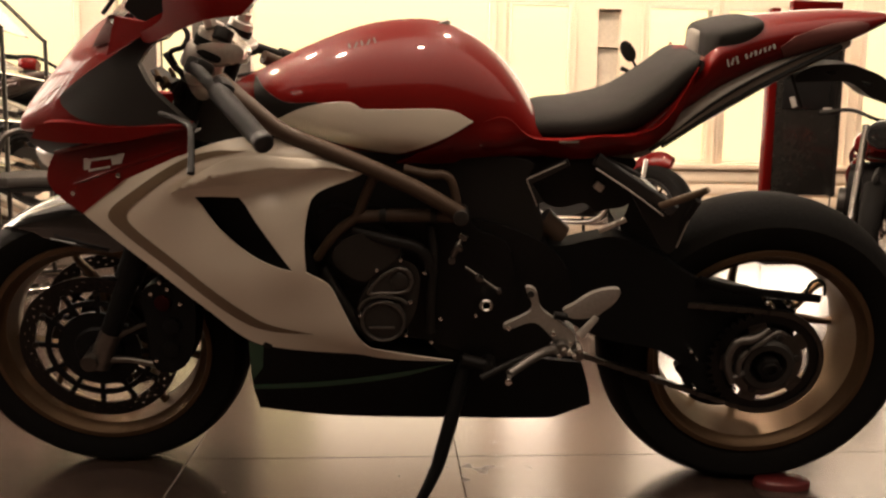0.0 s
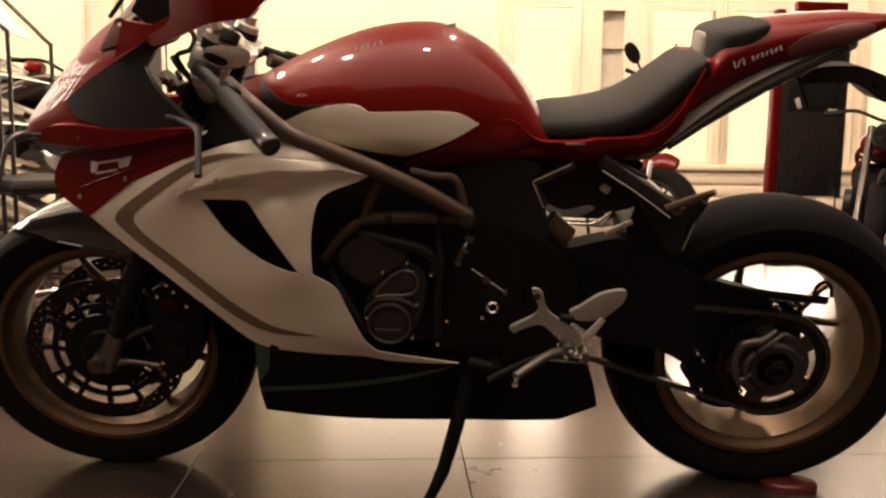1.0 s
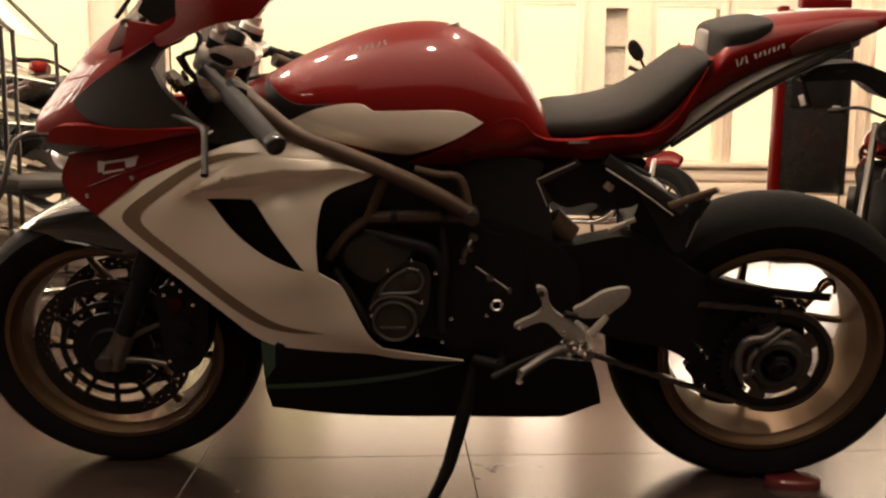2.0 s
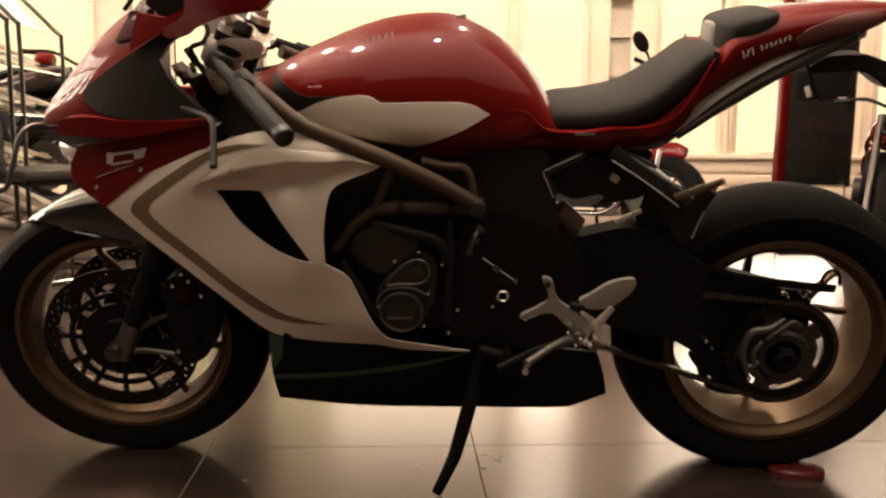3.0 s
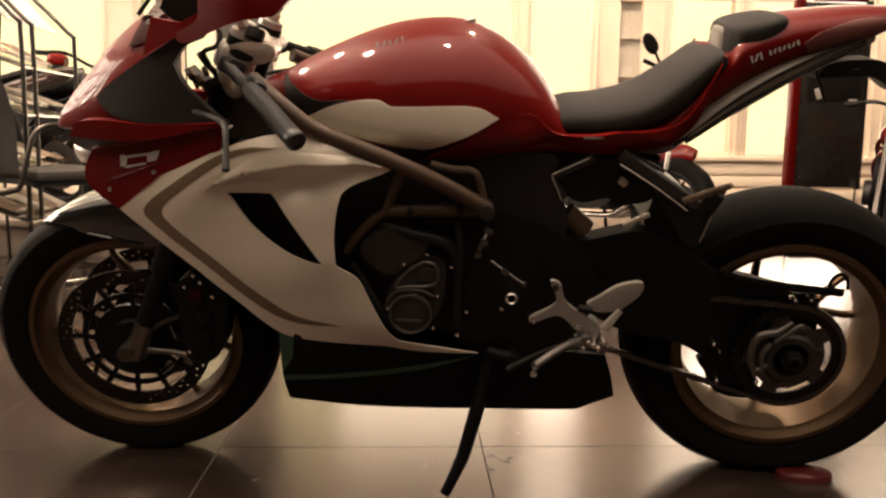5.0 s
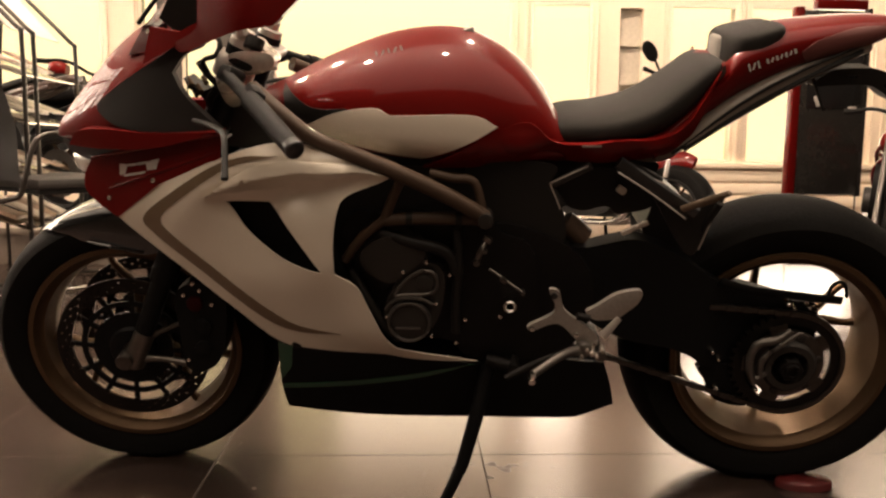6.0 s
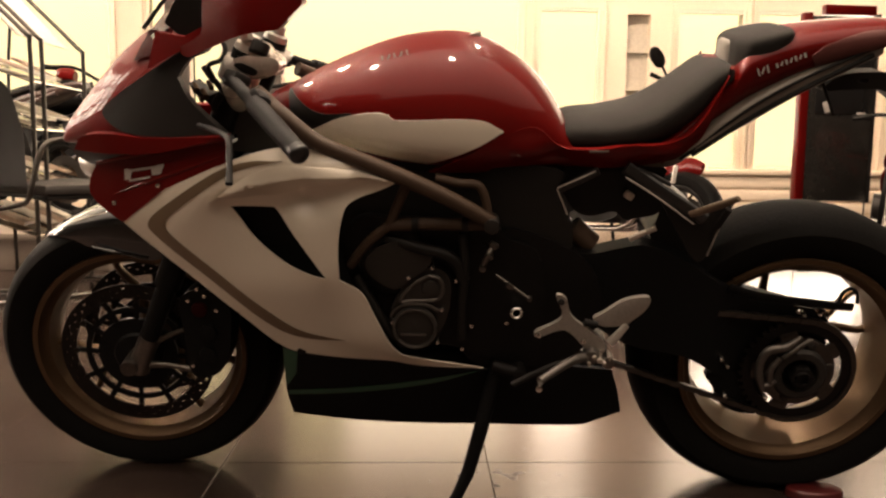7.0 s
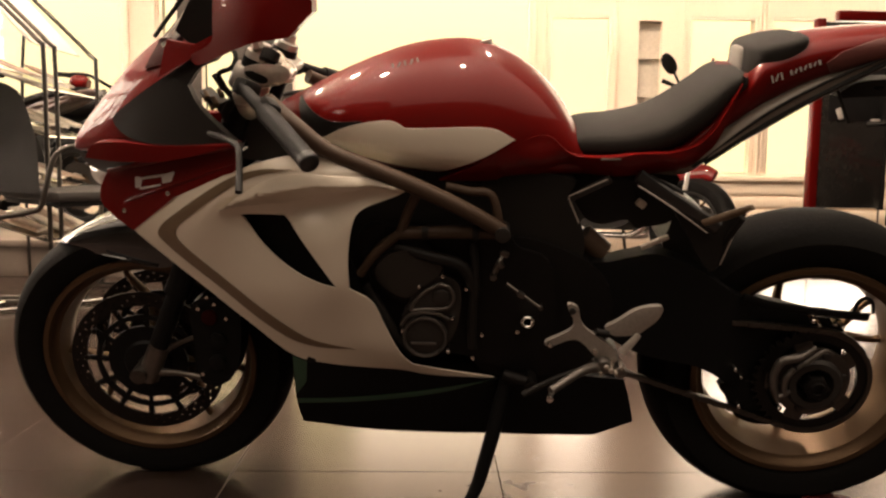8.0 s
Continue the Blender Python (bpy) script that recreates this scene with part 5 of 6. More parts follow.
    coil = [Vector((-0.512, 0, 0.665)) + ax * 0.16 * k / 64 + 0.030 * (math.cos(k * 0.72) * s1 + math.sin(k * 0.72) * Vector((0, 1, 0))) for k in range(65)]
    add_tube(shock, coil, 0.005, 6, 1)
    part("rear_shock", shock, ENGINE, bike)
    part("shock_reservoir", tube([(-0.455, -0.08, 0.60), (-0.415, -0.08, 0.565)], 0.024, 16), FRAMEGOLD, bike, "bronze shock reservoir")
    part("exhaust_link", tube(SHOCK, 0.0055, 8, 5, 0.8), POLISH, bike, "bright linkage bar")
    part("relay", box((0.018, 0.02, 0.014), pose(-0.354, -0.10, 0.671, 0, 35, 0), 0.003), POLISH, bike, "small pale relay")
    # backlit edge highlights, drawn as thin pale tubes
    for p in ([(-0.489, -0.13, 0.690), (-0.456, -0.133, 0.707), (-0.422, -0.135, 0.724)], [(-0.370, -0.150, 0.717), (-0.306, -0.152, 0.677), (-0.243, -0.152, 0.632)], [(-0.343, -0.132, 0.720), (-0.278, -0.132, 0.690)], [(-0.489, -0.13, 0.688), (-0.468, -0.13, 0.640)], [(-0.186, -0.13, 0.632), (-0.204, -0.12, 0.56)]):
        part("subframe_glint", tube(p, 0.0014, 6, 3), ALU, bike, "pale line for the backlit edge of the subframe")


def cockpit():
    axis = (Vector((-1.045, 0, 0.934)) - Vector((-1.316, 0, 0.319))).normalized()
    for y in (-0.1, 0.1):
        foot = Vector((-1.330, y, 0.288))
        top = foot + axis * 0.70
        part("fork_leg", tube([foot, foot + axis * 0.24], [0.020, 0.020], 16, 2), BELLYBLACK, bike, "dark fork slider")
        part("fork_tube", tube([foot + axis * 0.20, top], [0.026, 0.026], 18, 2), BELLYBLACK, bike, "dark fork tube")
        part("yoke_clamp", tube([top - axis * 0.062, top - axis * 0.058, top - axis * 0.022, top - axis * 0.018], [0.034, 0.037, 0.037, 0.034], 20, 1), ALU, bike, "silver yoke clamp")
        # uncut slot: its shade is a small dark block
        part("clamp_slot_shade", box((0.004, 0.03, 0.012), Matrix.Translation(top - axis * 0.038 + Vector((0.005, -0.036 if y < 0 else 0.036, 0))) @ pose(0, 0, 0, 0, 24, 0), 0.001), PLASTIC, bike)
        part("fork_cap", tube([top - axis * 0.005, top + axis * 0.012, top + axis * 0.014, top + axis * 0.03], [0.024, 0.024, 0.014, 0.014], 14, 2), ALU, bike, "silver fork cap")
        shoe = tube([foot + axis * 0.075 + Vector((0.002, 0, 0)), foot + axis * 0.04, foot - axis * 0.008], [0.0215, 0.0215, 0.0225], 18, 3)
        add_tube(shoe, [foot + Vector((-0.012, 0, 0.006)), foot + Vector((0.06, 0, 0.005)), foot + Vector((0.122, 0, -0.006))], [0.013, 0.006, 0.008], 10, 4)
        add_tube(shoe, [foot + Vector((0.0, 0, 0.035)), foot + Vector((0.075, 0, 0.075)), foot + Vector((0.14, 0, 0.10))], [0.010, 0.0055, 0.0055], 8, 4)
        part("fork_shoe", shoe, SHOE, bike, "grey cast axle clamp")
        cal = panel(CALIPER, lambda x, z: -0.108, 0.055, (), (), 0.03)
        if y > 0:
            bmesh.ops.scale(cal, vec=(1, -1, 1), verts=cal.verts)
        body = part("brake_caliper", cal, BELLYBLACK, bike, "black radial brake caliper")
        for px_, pz in ((-1.172, 0.375), (-1.178, 0.325)):
            m = Matrix.Translation((px_, 0, pz)) if y < 0 else Matrix.Translation((px_, 0, pz)) @ Matrix.Scale(-1, 4, (0, 1, 0))
            part("piston_cap", disc(0.017, -0.115, -0.10, m, 20), BELLYBLACK, body)
    for x, z in ((-1.205, 0.445), (-1.185, 0.47), (-1.172, 0.455), (-1.15, 0.425), (-1.21, 0.30)):
        part("caliper_bolt", disc(0.004, -0.116, -0.10, Matrix.Translation((x, 0, z)), 10), CHROME, bike)
    part("caliper_tab", disc(0.016, -0.1155, -0.10, Matrix.Translation((-1.185, 0, 0.425)), 20), DIMRED, bike, "small dark red caliper cap")
    part("brake_hose", tube([(-1.16, -0.10, 0.45), (-1.13, -0.09, 0.52), (-1.16, -0.06, 0.62)], 0.005, 8), PLASTIC, bike)
    # beaked fender over the front tyre, with deep side skirts
    bm = bmesh.new()
    cols = []
    top, low = spline(FENDTOP, 5), spline(FENDLOW, 5)
    wide = [float(q[0]) for q in spline([(w,) for w in (0.012, 0.060, 0.072, 0.077, 0.079, 0.078, 0.072)], 5)]
    for (tx, tz), (bx, bz), w in zip(top, low, wide):
        row = []
        for y, f, up in ((-1.0, 1.0, 0), (-1.06, 0.72, 0), (-1.08, 0.45, -0.004), (-1.05, 0.2, -0.008), (-0.97, 0.06, -0.010), (-0.88, 0.0, -0.010), (-0.5, 0.0, -0.003), (0.0, 0.0, 0.0)):
            row.append((tx + (bx - tx) * f, y * w, tz + (bz - tz) * f + up * w / 0.07))
        row += [(x, -y, z) for x, y, z in row[-2::-1]]
        cols.append([bm.verts.new(q) for q in row])
    for a, c in zip(cols, cols[1:]):
        for k in range(len(a) - 1):
            bm.faces.new((a[k], c[k], c[k + 1], a[k + 1]))
    bmesh.ops.recalc_face_normals(bm, faces=bm.faces)
    bmesh.ops.solidify(bm, geom=bm.faces[:], thickness=0.003)
    part("front_fender", bm, GLOSSBLACK, bike, "glossy black beaked front mudguard")
    # the highlight along the beak, drawn as a pale strip
    beak = bmesh.new()
    add_tube(beak, [(-1.521, -0.012, 0.541), (-1.478, -0.046, 0.566), (-1.433, -0.058, 0.588), (-1.368, -0.066, 0.611)], [0.003, 0.006, 0.006, 0.002], 10, 6, 0.8)
    mirrored(part("fender_glint", beak, WHITE, bike, "pale strip for the highlight along the mudguard beak"))
    swoosh = tube([(x, -0.083, z + 0.006) for x, z in FENDLOW[2:5]], [0.002, 0.004, 0.002], 8, 5)
    mirrored(part("fender_lip", swoosh, GLOSSBLACK, bike))
    # clip-ons, levers, clamps
    for m in (1, -1):
        g = [Vector((x, y * m, z)) for x, y, z in GRIP]
        part("handlebar", tube([g[0] + (g[0] - g[1]) * 0.6, g[0], g[1]], 0.011, 12), PLASTIC, bike)
        part("grip", tube([g[0] + (g[1] - g[0]) * 0.5, g[1], g[2]], [0.016, 0.0165, 0.016], 16), GRIPRUBBER, bike, "dark rubber grip")
        d = (g[2] - g[1]).normalized()
        part("bar_end", tube([g[2] - d * 0.002, g[2] + d * 0.012, g[2] + d * 0.016], [0.0165, 0.0165, 0.012], 16, 3), BLACK, bike)
        part("lever", tube([Vector((x, y * m, z)) for x, y, z in LEVER], [0.0045, 0.005, 0.005, 0.0048, 0.005, 0.006], 10), PLASTIC, bike, "dark hand lever")
        hs = Vector((-1.055, -0.16 * m, 0.885))
        part("lever_perch", box((0.036, 0.05, 0.03), Matrix.Translation(hs) @ pose(0, 0, 0, 0, 30, 40 * m), 0.008), PLASTIC, bike, "dark lever perch")
    top = Vector((-1.05, 0, 0.93))
    yoke = bmesh.new()
    add_box(yoke, (0.06, 0.24, 0.022), pose(-1.050, 0.02, 0.902, 0, 24, 0), 0.008)
    part("top_yoke", yoke, ALU, bike, "cast aluminium top yoke")
    dome = lambda cx, cz, y, r, d: (lambda x, z: y + d * ((x - cx) ** 2 + (z - cz) ** 2) / (r * r))
    part("fork_clamp", panel(BARREL, dome(-1.035, 0.905, -0.145, 0.045, 0.022), 0.05, (), (), 0.008), POLISH, bike, "silver cast fork clamp")
    # dark slip on the clamp, carrying the slot's shade
    part("clamp_gap_shade", panel(BARSLOT, dome(-1.035, 0.905, -0.147, 0.045, 0.022), 0.006, (), (), 0.008), PLASTIC, bike)
    part("fluid_reservoir", panel(CAPBODY, dome(-1.03, 0.93, -0.125, 0.035, 0.02), 0.05, (), (0,), 0.008), POLISH, bike, "pale clutch fluid reservoir")
    part("reservoir_cap", disc(0.017, -0.012, 0.008, pose(-1.020, -0.12, 0.936, 60, 18, 0), 20), PLASTIC, bike, "dark reservoir cap")
    part("fork_nut", disc(0.011, -0.01, 0.012, pose(-1.043, -0.115, 0.955, 75, -15, 0), 6, 0.002), POLISH, bike)
    part("bar_bracket", panel(LOWCLAMP, dome(-1.068, 0.86, -0.15, 0.03, 0.018), 0.05, (), (), 0.008), POLISH, bike, "silver clip-on bracket")
    sw = box((0.034, 0.04, 0.034), pose(-1.0, -0.225, 0.862, 20, 30, 45), 0.012)
    part("switchgear", sw, PLASTIC, bike)
    for q, r in (((-1.150, -0.10, 0.862), 0.007), ((-1.132, -0.105, 0.852), 0.006), ((-1.122, -0.10, 0.868), 0.005), ((-1.142, -0.10, 0.846), 0.005)):
        part("cable_fitting", disc(r, -0.012, 0.012, Matrix.Translation(q) @ pose(0, 0, 0, 20, 0, 30), 10), RIMGOLD, bike)
    part("clutch_cable", tube([(-1.13, -0.10, 0.90), (-1.116, -0.11, 0.884), (-1.10, -0.115, 0.868), (-1.085, -0.12, 0.845)], 0.006, 8), PLASTIC, bike)
    part("ignition", disc(0.014, 0.014, -0.014, pose(-1.05, 0, 0.915, 66), 20), PLASTIC, bike)
    part("instrument", box((0.02, 0.12, 0.05), pose(-1.205, 0, 0.945, 0, -35, 0), 0.008), PLASTIC, bike)
    cable = tube([(-1.10, -0.10, 0.955), (-1.085, -0.11, 0.935), (-1.092, -0.12, 0.915), (-1.115, -0.12, 0.905), (-1.11, -0.11, 0.88)], 0.0045, 8)
    part("cable", cable, PLASTIC, bike)
    add = tube([(-1.09, -0.13, 0.86), (-1.11, -0.12, 0.83), (-1.09, -0.11, 0.80)], 0.008, 8)
    part("hose", add, PLASTIC, bike)


wheels()
chain()
bodywork()
running_gear()
cockpit()

# small red rubber chock on the floor by the rear tyre
chock = bmesh.new()
add_disc(chock, 0.060, -0.016, 0.0, pose(0, 0, 0, -90) @ Matrix.Scale(0.62, 4, (0, 0, 1)), 40, 0.008)
tagged(part("floor_stop", chock, PUCK), "flat oval dark red rubber stop beside the rear tyre", "wheel stop").matrix_world = pose(0.832, 1.60, 0.0)



# ---- display platforms and what stands round the room ----
PLATFORM = material("platform_laminate", (0.20, 0.165, 0.135), 0.4, 0.0, 0.1, 0.08, 50, 0.1, 2.0)
FABRIC = material("black_mesh_fabric", (0.03, 0.027, 0.025), 0.8, 0.0, 0.0, 0.25, 700, 0.5)
PAPER = material("white_brochure_paper", (0.78, 0.72, 0.62), 0.55, 0.0, 0.0, 0.12, 30, 0.0, 6.0)
PRINT = material("printed_brochure", (0.42, 0.30, 0.22), 0.4, 0.0, 0.2, 0.5, 18, 0.0, 9.0)
CHAIRSEAT = material("dark_grey_upholstery", (0.026, 0.022, 0.019), 0.6, 0.0, 0.0, 0.15, 400, 0.3)
BROWN = material("dark_brown_paint", (0.05, 0.03, 0.024), 0.35, 0.0, 0.4, 0.15, 60)
TOTEM = material("black_glossy_panel", (0.02, 0.018, 0.016), 0.25, 0.0, 0.3, 0.3, 30, 0.0, 3.0)


def platform(x0, x1, y0, y1, h):
    root = empty("display_platform", Matrix.Translation(((x0 + x1) / 2, (y0 + y1) / 2, 0)), "low brown laminate display platform for motorcycles", "platform")
    w, d = x1 - x0, y1 - y0
    part("top", box((w, d, 0.04), Matrix.Translation((0, 0, h - 0.02)), 0.006), PLATFORM, root)
    part("kick_board", box((w - 0.06, d - 0.06, h - 0.04), Matrix.Translation((0, 0, (h - 0.04) / 2)), 0.003), PLATFORM, root)


platform(-6.2, -1.35, 4.75, 6.6, 0.22)


def naked_bike(m, paint, guard, label, mirrors=(), lift=0.0, low=0.0):
    """A roadster: x to the tail, y to its right, z up; the origin between the tyres' feet."""
    root = empty("roadster", m, label, "motorcycle", "motorcycles on show")
    for x, w in ((-0.71, 0.12), (0.71, 0.17)):
        wheel = part("wheel", rim_mesh(w * 0.8, 0.222, 0.04, 0.0), ENGINE, root, "dark cast wheel")
        wheel.matrix_basis = pose(x, 0, 0.31)
        part("tyre", lathe(tyre_profile(0.31, w, 0.226), 64), RUBBER, wheel)
        spokes(wheel, 0.222, 0.04, 0.0, (90, -30, -150), 22)
        part("brake_disc", lathe([(-0.06, 0.09), (-0.056, 0.09), (-0.056, 0.15), (-0.06, 0.15)], 48), STEEL, wheel)
    ax = Vector((0.25, 0, 0.60)).normalized()
    for y in (-0.1, 0.1):
        foot = Vector((-0.71, y, 0.31))
        part("fork_leg", tube([foot, foot + ax * 0.70], 0.024, 12, 2), STEEL, root, "dark steel fork leg")
    part("mudguard", tube([(-0.84, 0, 0.635), (-0.74, 0, 0.655), (-0.62, 0, 0.63), (-0.54, 0, 0.57)], [0.035, 0.05, 0.05, 0.035], 14, 5, 0.4), guard, root)
    lamp = lathe([(0.0, 0.001), (0.0, 0.085), (0.02, 0.092), (0.06, 0.085), (0.11, 0.05), (0.12, 0.001)], 32, False, pose(-0.60, 0, 0.90, 0, 0, -90))
    part("headlight_shell", lamp, BLACK, root, "black round headlight shell")
    part("headlight_lens", disc(0.08, -0.006, 0.004, pose(-0.60, 0, 0.90, 0, 0, -90), 32), GLOSSBLACK, root)
    part("handlebar", tube([(-0.30, -0.36, 1.03 - low), (-0.40, -0.20, 1.05 - low), (-0.45, 0, 0.99 - low), (-0.40, 0.20, 1.05 - low), (-0.30, 0.36, 1.03 - low)], 0.012, 10), PLASTIC, root)
    for s in (-1, 1):
        part("grip", tube([(-0.33, 0.28 * s, 1.037 - low), (-0.295, 0.39 * s, 1.028 - low)], 0.018, 12), PLASTIC, root)
        if s in mirrors:
            mir = tube([(-0.37, 0.24 * s, 1.05 - low), (-0.38, 0.20 * s, 1.16), (-0.345, 0.115 * s, 1.25 + lift)], 0.008, 8)
            part("mirror_stalk", mir, PLASTIC, root)
            part("mirror", loft([(-0.012, -0.035, 0.035, 0.06, 0, 2.2, 2.2), (0.0, -0.045, 0.045, 0.075, 0, 2.2, 2.2), (0.02, -0.03, 0.03, 0.05, 0, 2.2, 2.2)], 24, 3), PLASTIC, root).matrix_basis = pose(-0.34, 0.09 * s, 1.27 + lift, 40, -10, 12 * s) @ Matrix.Scale(1.05, 4)
    part("fuel_tank", loft([(-0.42, 0.80, 0.92, 0.08, 0.85, 2.2, 2.5), (-0.30, 0.76, 0.95, 0.15, 0.85, 2.2, 2.5), (-0.12, 0.75, 0.95, 0.16, 0.84, 2.2, 2.5), (0.06, 0.76, 0.90, 0.11, 0.82, 2.3, 2.5)], 32, 5), paint, root)
    part("seat", loft([(0.03, 0.77, 0.85, 0.10, 0.8, 2.6, 2.4), (0.25, 0.77, 0.845, 0.14, 0.8, 2.8, 2.4), (0.50, 0.84, 0.90, 0.11, 0.86, 2.8, 2.4), (0.74, 0.88, 0.92, 0.07, 0.9, 2.6, 2.4)], 28, 5), SEAT, root)
    part("tail", loft([(0.25, 0.72, 0.80, 0.10, 0.76, 2.4, 2.4), (0.50, 0.76, 0.86, 0.11, 0.81, 2.4, 2.4), (0.80, 0.84, 0.91, 0.06, 0.88, 2.4, 2.4), (0.88, 0.87, 0.90, 0.03, 0.885, 2.4, 2.4)], 28, 5), paint, root)
    part("engine", panel([(-0.38, 0.66), (-0.20, 0.72), (0.08, 0.70), (0.22, 0.52), (0.20, 0.34), (0.0, 0.26), (-0.30, 0.30), (-0.42, 0.45)], lambda x, z: -0.16, 0.32, (), (), 0.06), ENGINE, root)
    for s in (-1, 1):
        part("engine_cover", disc(0.09, -0.215, -0.15, pose(-0.08, 0, 0.45, 0, 0, 0 if s < 0 else 180), 28), COVER, root, "grey engine cover")
    for k in range(3):
        y = -0.09 + 0.09 * k
        part("exhaust_header", tube([(-0.34, y, 0.60), (-0.46, y, 0.50), (-0.44, y, 0.34), (-0.28, y * 0.8, 0.24), (0.05, y * 0.5, 0.22)], 0.02, 10), CHROME, root, "chromed exhaust header")
    part("silencer", tube([(0.05, 0.1, 0.23), (0.3, 0.17, 0.30), (0.72, 0.2, 0.45)], [0.03, 0.045, 0.045], 16), STEEL, root)
    for p in ([(-0.46, -0.05, 0.92), (-0.10, -0.17, 0.78), (0.20, -0.13, 0.62)], [(-0.44, -0.05, 0.80), (-0.20, -0.17, 0.66), (0.14, -0.13, 0.42)], [(0.0, -0.16, 0.76), (0.40, -0.12, 0.76), (0.72, -0.08, 0.84)]):
        mirrored(part("frame_tube", tube(p, 0.015, 10), paint, root))
    mirrored(part("swingarm", tube([(0.16, -0.12, 0.42), (0.45, -0.12, 0.36), (0.72, -0.11, 0.31)], [0.035, 0.03, 0.025], 10), ALU, root))
    part("stand", tube([(0.0, -0.15, 0.30), (0.02, -0.24, 0.02)], 0.012, 8), PLASTIC, root)
    return root


middle = naked_bike(pose(1.19, 5.45, 0.0, 4, 0, 123), RED, RED, "red roadster with a round mirror beside the window front", (-1,), 0.08, 0.07)
part("clutch_lever", tube([(1.414, 5.0, 1.207), (1.478, 5.0, 1.181), (1.56, 5.02, 1.15)], [0.014, 0.012, 0.010], 10, 5), PLASTIC, middle, "black hand lever").matrix_world = Matrix.Identity(4)
# a bright sliver of unknown kind, added to fit the camera's view
part("pale_strip", box((0.028, 0.012, 0.105), None, 0.004), LAMPLENS, middle, "pale strip of unknown kind, placed to fit the view").matrix_world = pose(1.462, 4.6, 0.604, 0, 9, 20)
naked_bike(pose(2.97, 4.87, 0.0, 4, 0, 58) @ Matrix.Scale(0.9, 4), RED, PLASTIC, "red roadster with a black headlight beside the panel")
shown = naked_bike(pose(-2.84, 5.45, 0.22, 4, 0, -20), BROWN, PLASTIC, "dark brown roadster with a red mirror on the low platform")
part("mirror_stalk", tube([(-0.40, -0.24, 1.04), (-0.30, -0.22, 1.06)], 0.008, 8), PLASTIC, shown)
cap = part("mirror", loft([(-0.07, -0.02, 0.03, 0.02, 0, 2.2, 2.2), (-0.04, -0.035, 0.045, 0.045, 0, 2.4, 2.4), (0.02, -0.04, 0.05, 0.05, 0, 2.6, 2.6), (0.05, -0.03, 0.035, 0.04, 0, 2.6, 2.6)], 24, 4), RED, shown, "red mirror housing")
cap.matrix_world = pose(-2.30, 5.45, 1.19, 0, 8, 0)
naked_bike(pose(-2.75, 6.1, 0.22, 4, 0, 160), ENGINE, PLASTIC, "black roadster with chromed exhaust on the low platform")


def totem():
    root = empty("display_totem", pose(2.695, 5.2, 0, 0, 0, 4), "tall black glossy display panel with red edges", "display panel")
    part("panel_body", box((0.44, 0.05, 1.17), Matrix.Translation((0, 0, 1.015)), 0.006), TOTEM, root)
    for s in (-1, 1):
        part("edge_trim", box((0.055 if s < 0 else 0.02, 0.07, 1.20), Matrix.Translation((s * 0.245 if s < 0 else 0.23, 0, 1.02)), 0.008), RED if s < 0 else PLASTIC, root, "red edge trim" if s < 0 else "")
    part("head_strip", box((0.34, 0.06, 0.06), Matrix.Translation((0.03, -0.01, 1.64)), 0.006), RED, root, "red head strip")
    for x in (-0.235, 0.225):
        part("leg", tube([(x, 0, 0.02), (x, 0, 0.44)], 0.005, 10, 2), STEEL, root)
    part("foot_plate", box((0.60, 0.36, 0.02), Matrix.Translation((0, 0, 0.012)), 0.006), PLASTIC, root)
    part("screen", box((0.36, 0.006, 0.42), Matrix.Translation((0.01, -0.03, 1.20)), 0.002), BLACK, root, "dark glossy screen")
    for k, (x, z, w, h) in enumerate(((-0.10, 1.03, 0.035, 0.07), (0.14, 0.99, 0.06, 0.02), (-0.08, 1.36, 0.10, 0.03))):
        part("label_bar", box((w, 0.004, h), pose(x, -0.036, z, 0, -20 if k == 0 else 0, 0), 0.001), DECAL, root)


totem()


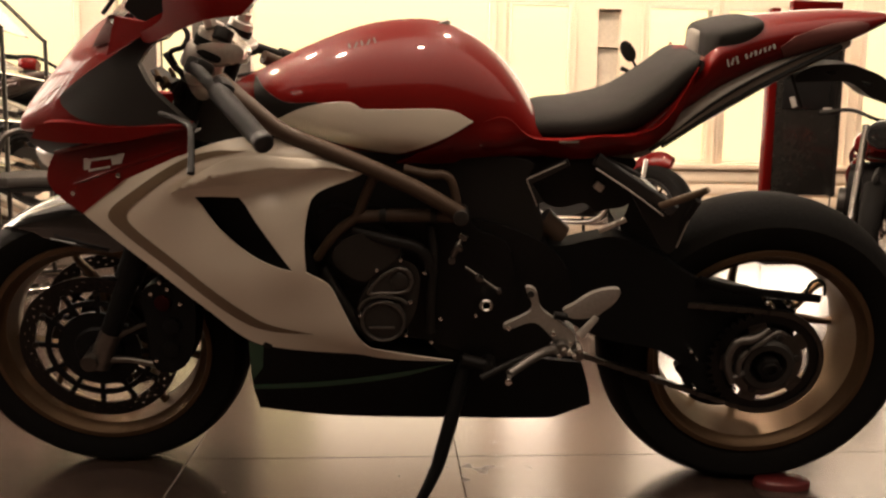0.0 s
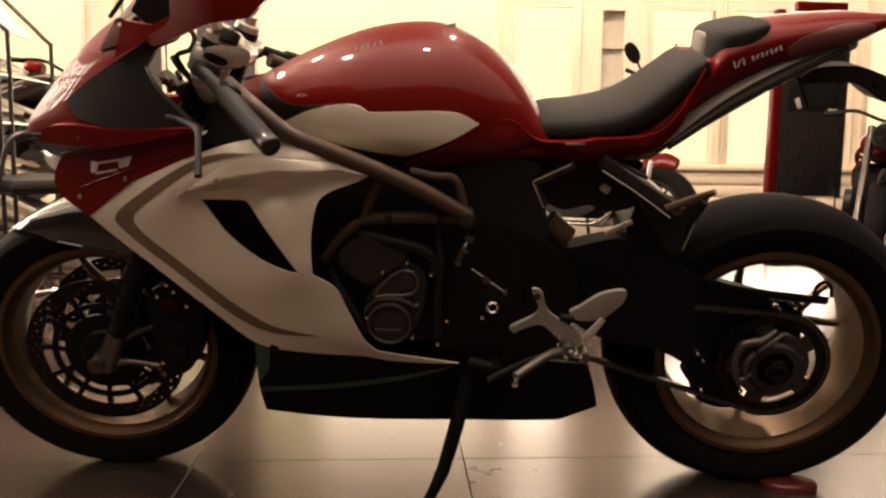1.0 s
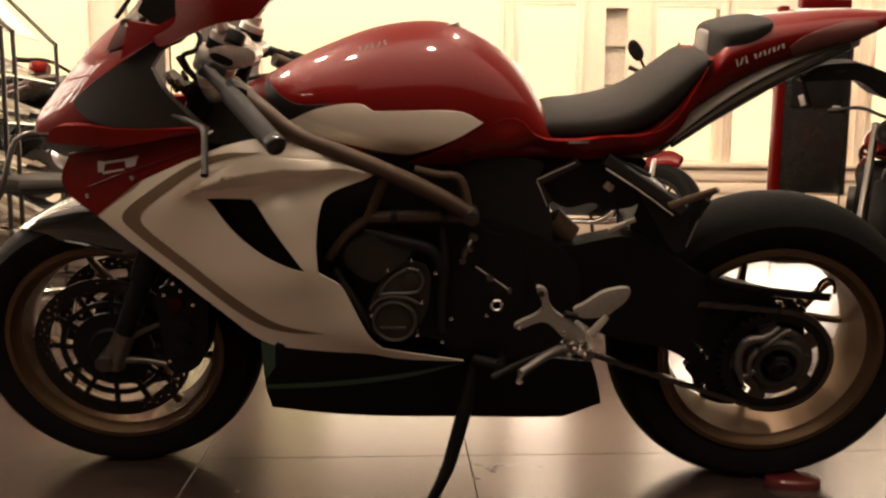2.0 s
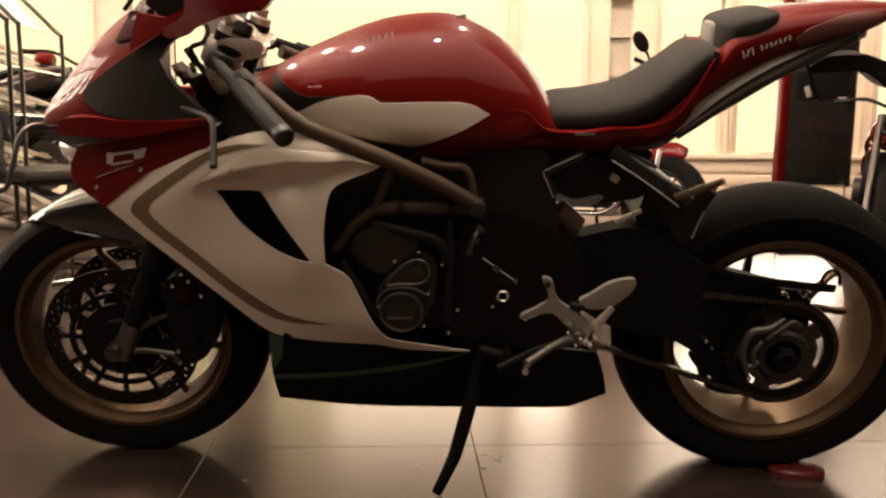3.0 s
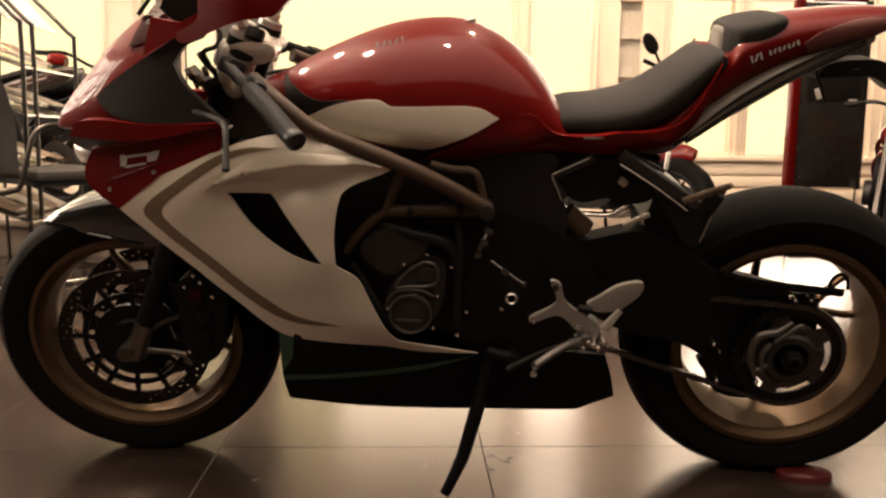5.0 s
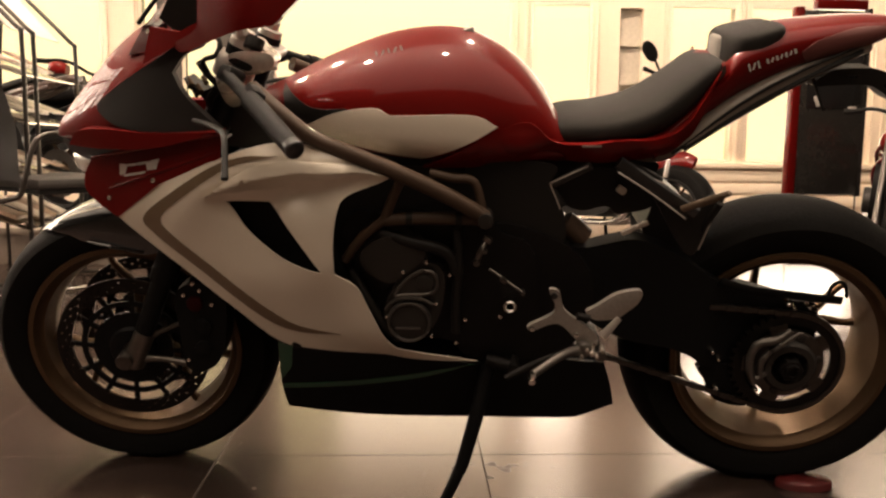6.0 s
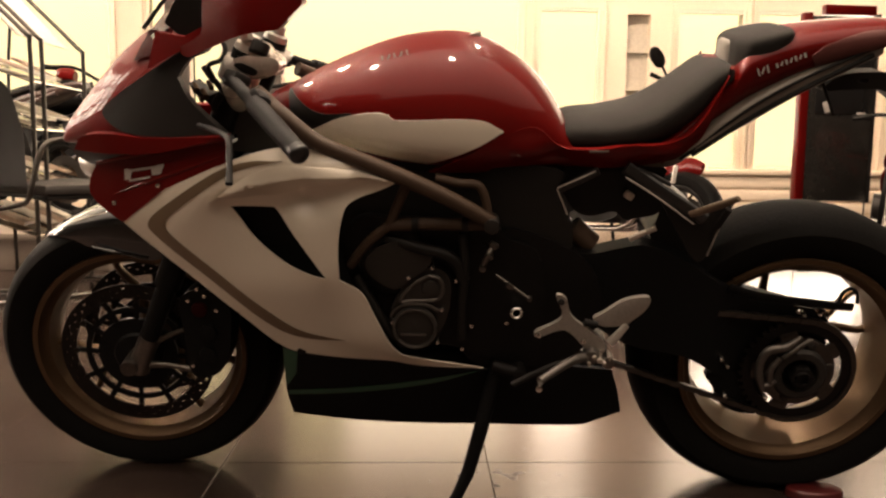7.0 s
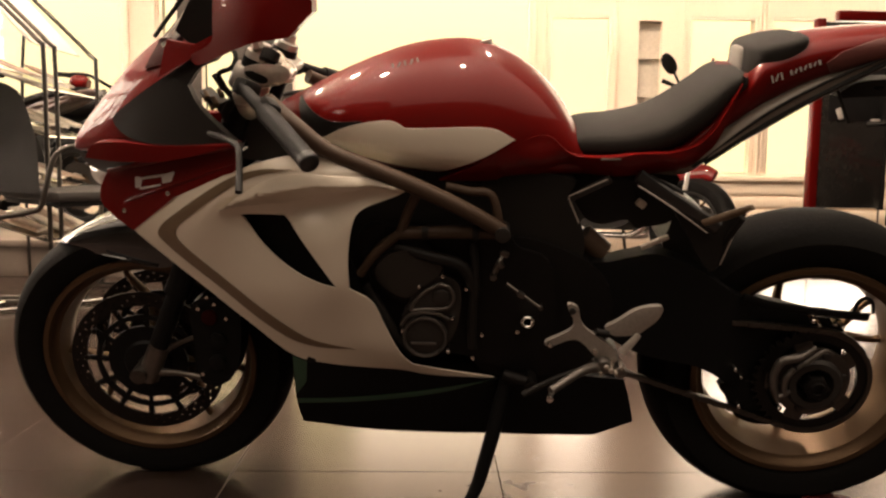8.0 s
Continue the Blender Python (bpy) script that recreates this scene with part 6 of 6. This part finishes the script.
def visitor_chair(m):
    """The origin lies on the floor below the seat's rear near corner; the backrest runs off to -x, the seat to +x and +y."""
    root = empty("visitor_chair", m, "steel tube visitor chair with a dark mesh back", "chair")
    near = spline([(-0.165, 1.045), (-0.065, 1.005), (-0.022, 0.955), (0.012, 0.845), (0.03, 0.745), (0.034, 0.54)], 5)
    along = Vector((-0.40, 0.26, 0))
    bm = bmesh.new()
    cols = []
    for k in range(9):
        f = k / 8
        bow = 0.035 * math.sin(math.pi * f)
        cols.append([bm.verts.new((x + along.x * f - bow * 0.5, along.y * f + bow, z + (0.03 * math.sin(math.pi * f) if i < 8 else 0))) for i, (x, z) in enumerate(near)])
    for a, c in zip(cols, cols[1:]):
        for k in range(len(a) - 1):
            bm.faces.new((a[k], c[k], c[k + 1], a[k + 1]))
    bmesh.ops.solidify(bm, geom=bm.faces[:], thickness=0.016)
    part("backrest", bm, FABRIC, root, "dark mesh backrest")
    pad = bmesh.new()
    add_box(pad, (0.46, 0.48, 0.05), pose(0.05, 0.33, 0.532, 0, 1.5, -33), 0.018)
    part("seat", pad, CHAIRSEAT, root, "dark padded seat")
    part("seat_shell", box((0.43, 0.45, 0.025), pose(0.05, 0.33, 0.497, 0, 1.5, -33), 0.008), PLASTIC, root)
    part("side_frame", tube([(0.50, 0.62, 0.02), (0.47, 0.60, 0.60), (0.42, 0.52, 0.745), (0.24, 0.20, 0.757), (0.165, 0.06, 0.752), (0.125, 0.02, 0.735), (0.098, 0.0, 0.69), (0.063, -0.02, 0.54), (0.045, -0.02, 0.485), (0.005, -0.02, 0.462), (-0.16, -0.01, 0.43), (-0.21, 0.0, 0.41), (-0.235, 0.0, 0.36), (-0.27, 0.0, 0.03)], 0.012, 12, 6), STEEL, root, "bent dark steel arm and leg tube")
    part("floor_rail", tube([(-0.27, 0.24, 0.014), (-0.27, 0.03, 0.014), (-0.22, -0.02, 0.014), (0.02, 0.18, 0.014), (0.48, 0.60, 0.014)], 0.012, 10, 6), CHROME, root, "steel floor rail")
    part("cross_bar", tube([(-0.16, -0.01, 0.43), (-0.32, 0.24, 0.45)], 0.011, 10, 3), ALU, root)


visitor_chair(pose(-1.76, 3.62, 0))


def brochure_rack(m):
    root = empty("brochure_rack", m, "steel wire brochure rack filled with pale leaflets", "rack")
    for x in (-0.285, -0.17, 0.31):
        part("upright", tube([(x, 0.0, 0.014), (x, 0.0, 0.6), (x, 0.0, 1.18), (x, 0.03, 1.25), (x, 0.34, 1.56), (x, 0.36, 1.58)], 0.011, 10, 5, 1.0, (0, 1)), STEEL, root, "bent dark steel upright")
        part("foot", tube([(x, -0.12, 0.014), (x, 0.42, 0.014)], 0.011, 8, 2), STEEL, root)
        part("rear_post", tube([(x, 0.40, 0.014), (x, 0.40, 1.0), (x, 0.36, 1.53)], 0.009, 8, 3), STEEL, root)
    for k, z in enumerate((0.30, 0.55, 0.80, 1.02)):
        for y in (0.0, 0.36):
            part("shelf_rail", tube([(-0.30, y, z + 0.35 * y), (0.27, y, z + 0.35 * y)], 0.006, 8, 2), CHROME, root)
        part("wire_shelf", box((0.56, 0.36, 0.006), pose(-0.015, 0.18, z + 0.06, 19, 0, 0), 0.001), CHROME, root, "thin metal shelf")
    part("top_panel", box((0.54, 0.42, 0.006), pose(-0.015, 0.20, 1.385, 47, 0, 0), 0.002), PAPER, root, "pale sloping top sheet")
    random.seed(5)
    for z in (0.30, 0.55, 0.80, 1.02):
        for k in range(4):
            x = -0.22 + 0.14 * k + random.uniform(-0.015, 0.015)
            lift = random.uniform(0.0, 0.02)
            sheet = part("brochure", box((0.115, random.uniform(0.2, 0.28), random.uniform(0.006, 0.02)), None, 0.001), PAPER if random.random() < 0.65 else PRINT)
            sheet.matrix_world = m @ pose(x, 0.17 + random.uniform(-0.03, 0.03), z + 0.085 + lift, 19 + random.uniform(0, 8), 0, random.uniform(-9, 9))
            tagged(sheet, "pale printed leaflets lying on the wire rack shelf", "brochure", "brochures in the rack")


brochure_rack(pose(-1.80, 4.15, 0.0, 0, 0, 90))


lay_tiles()
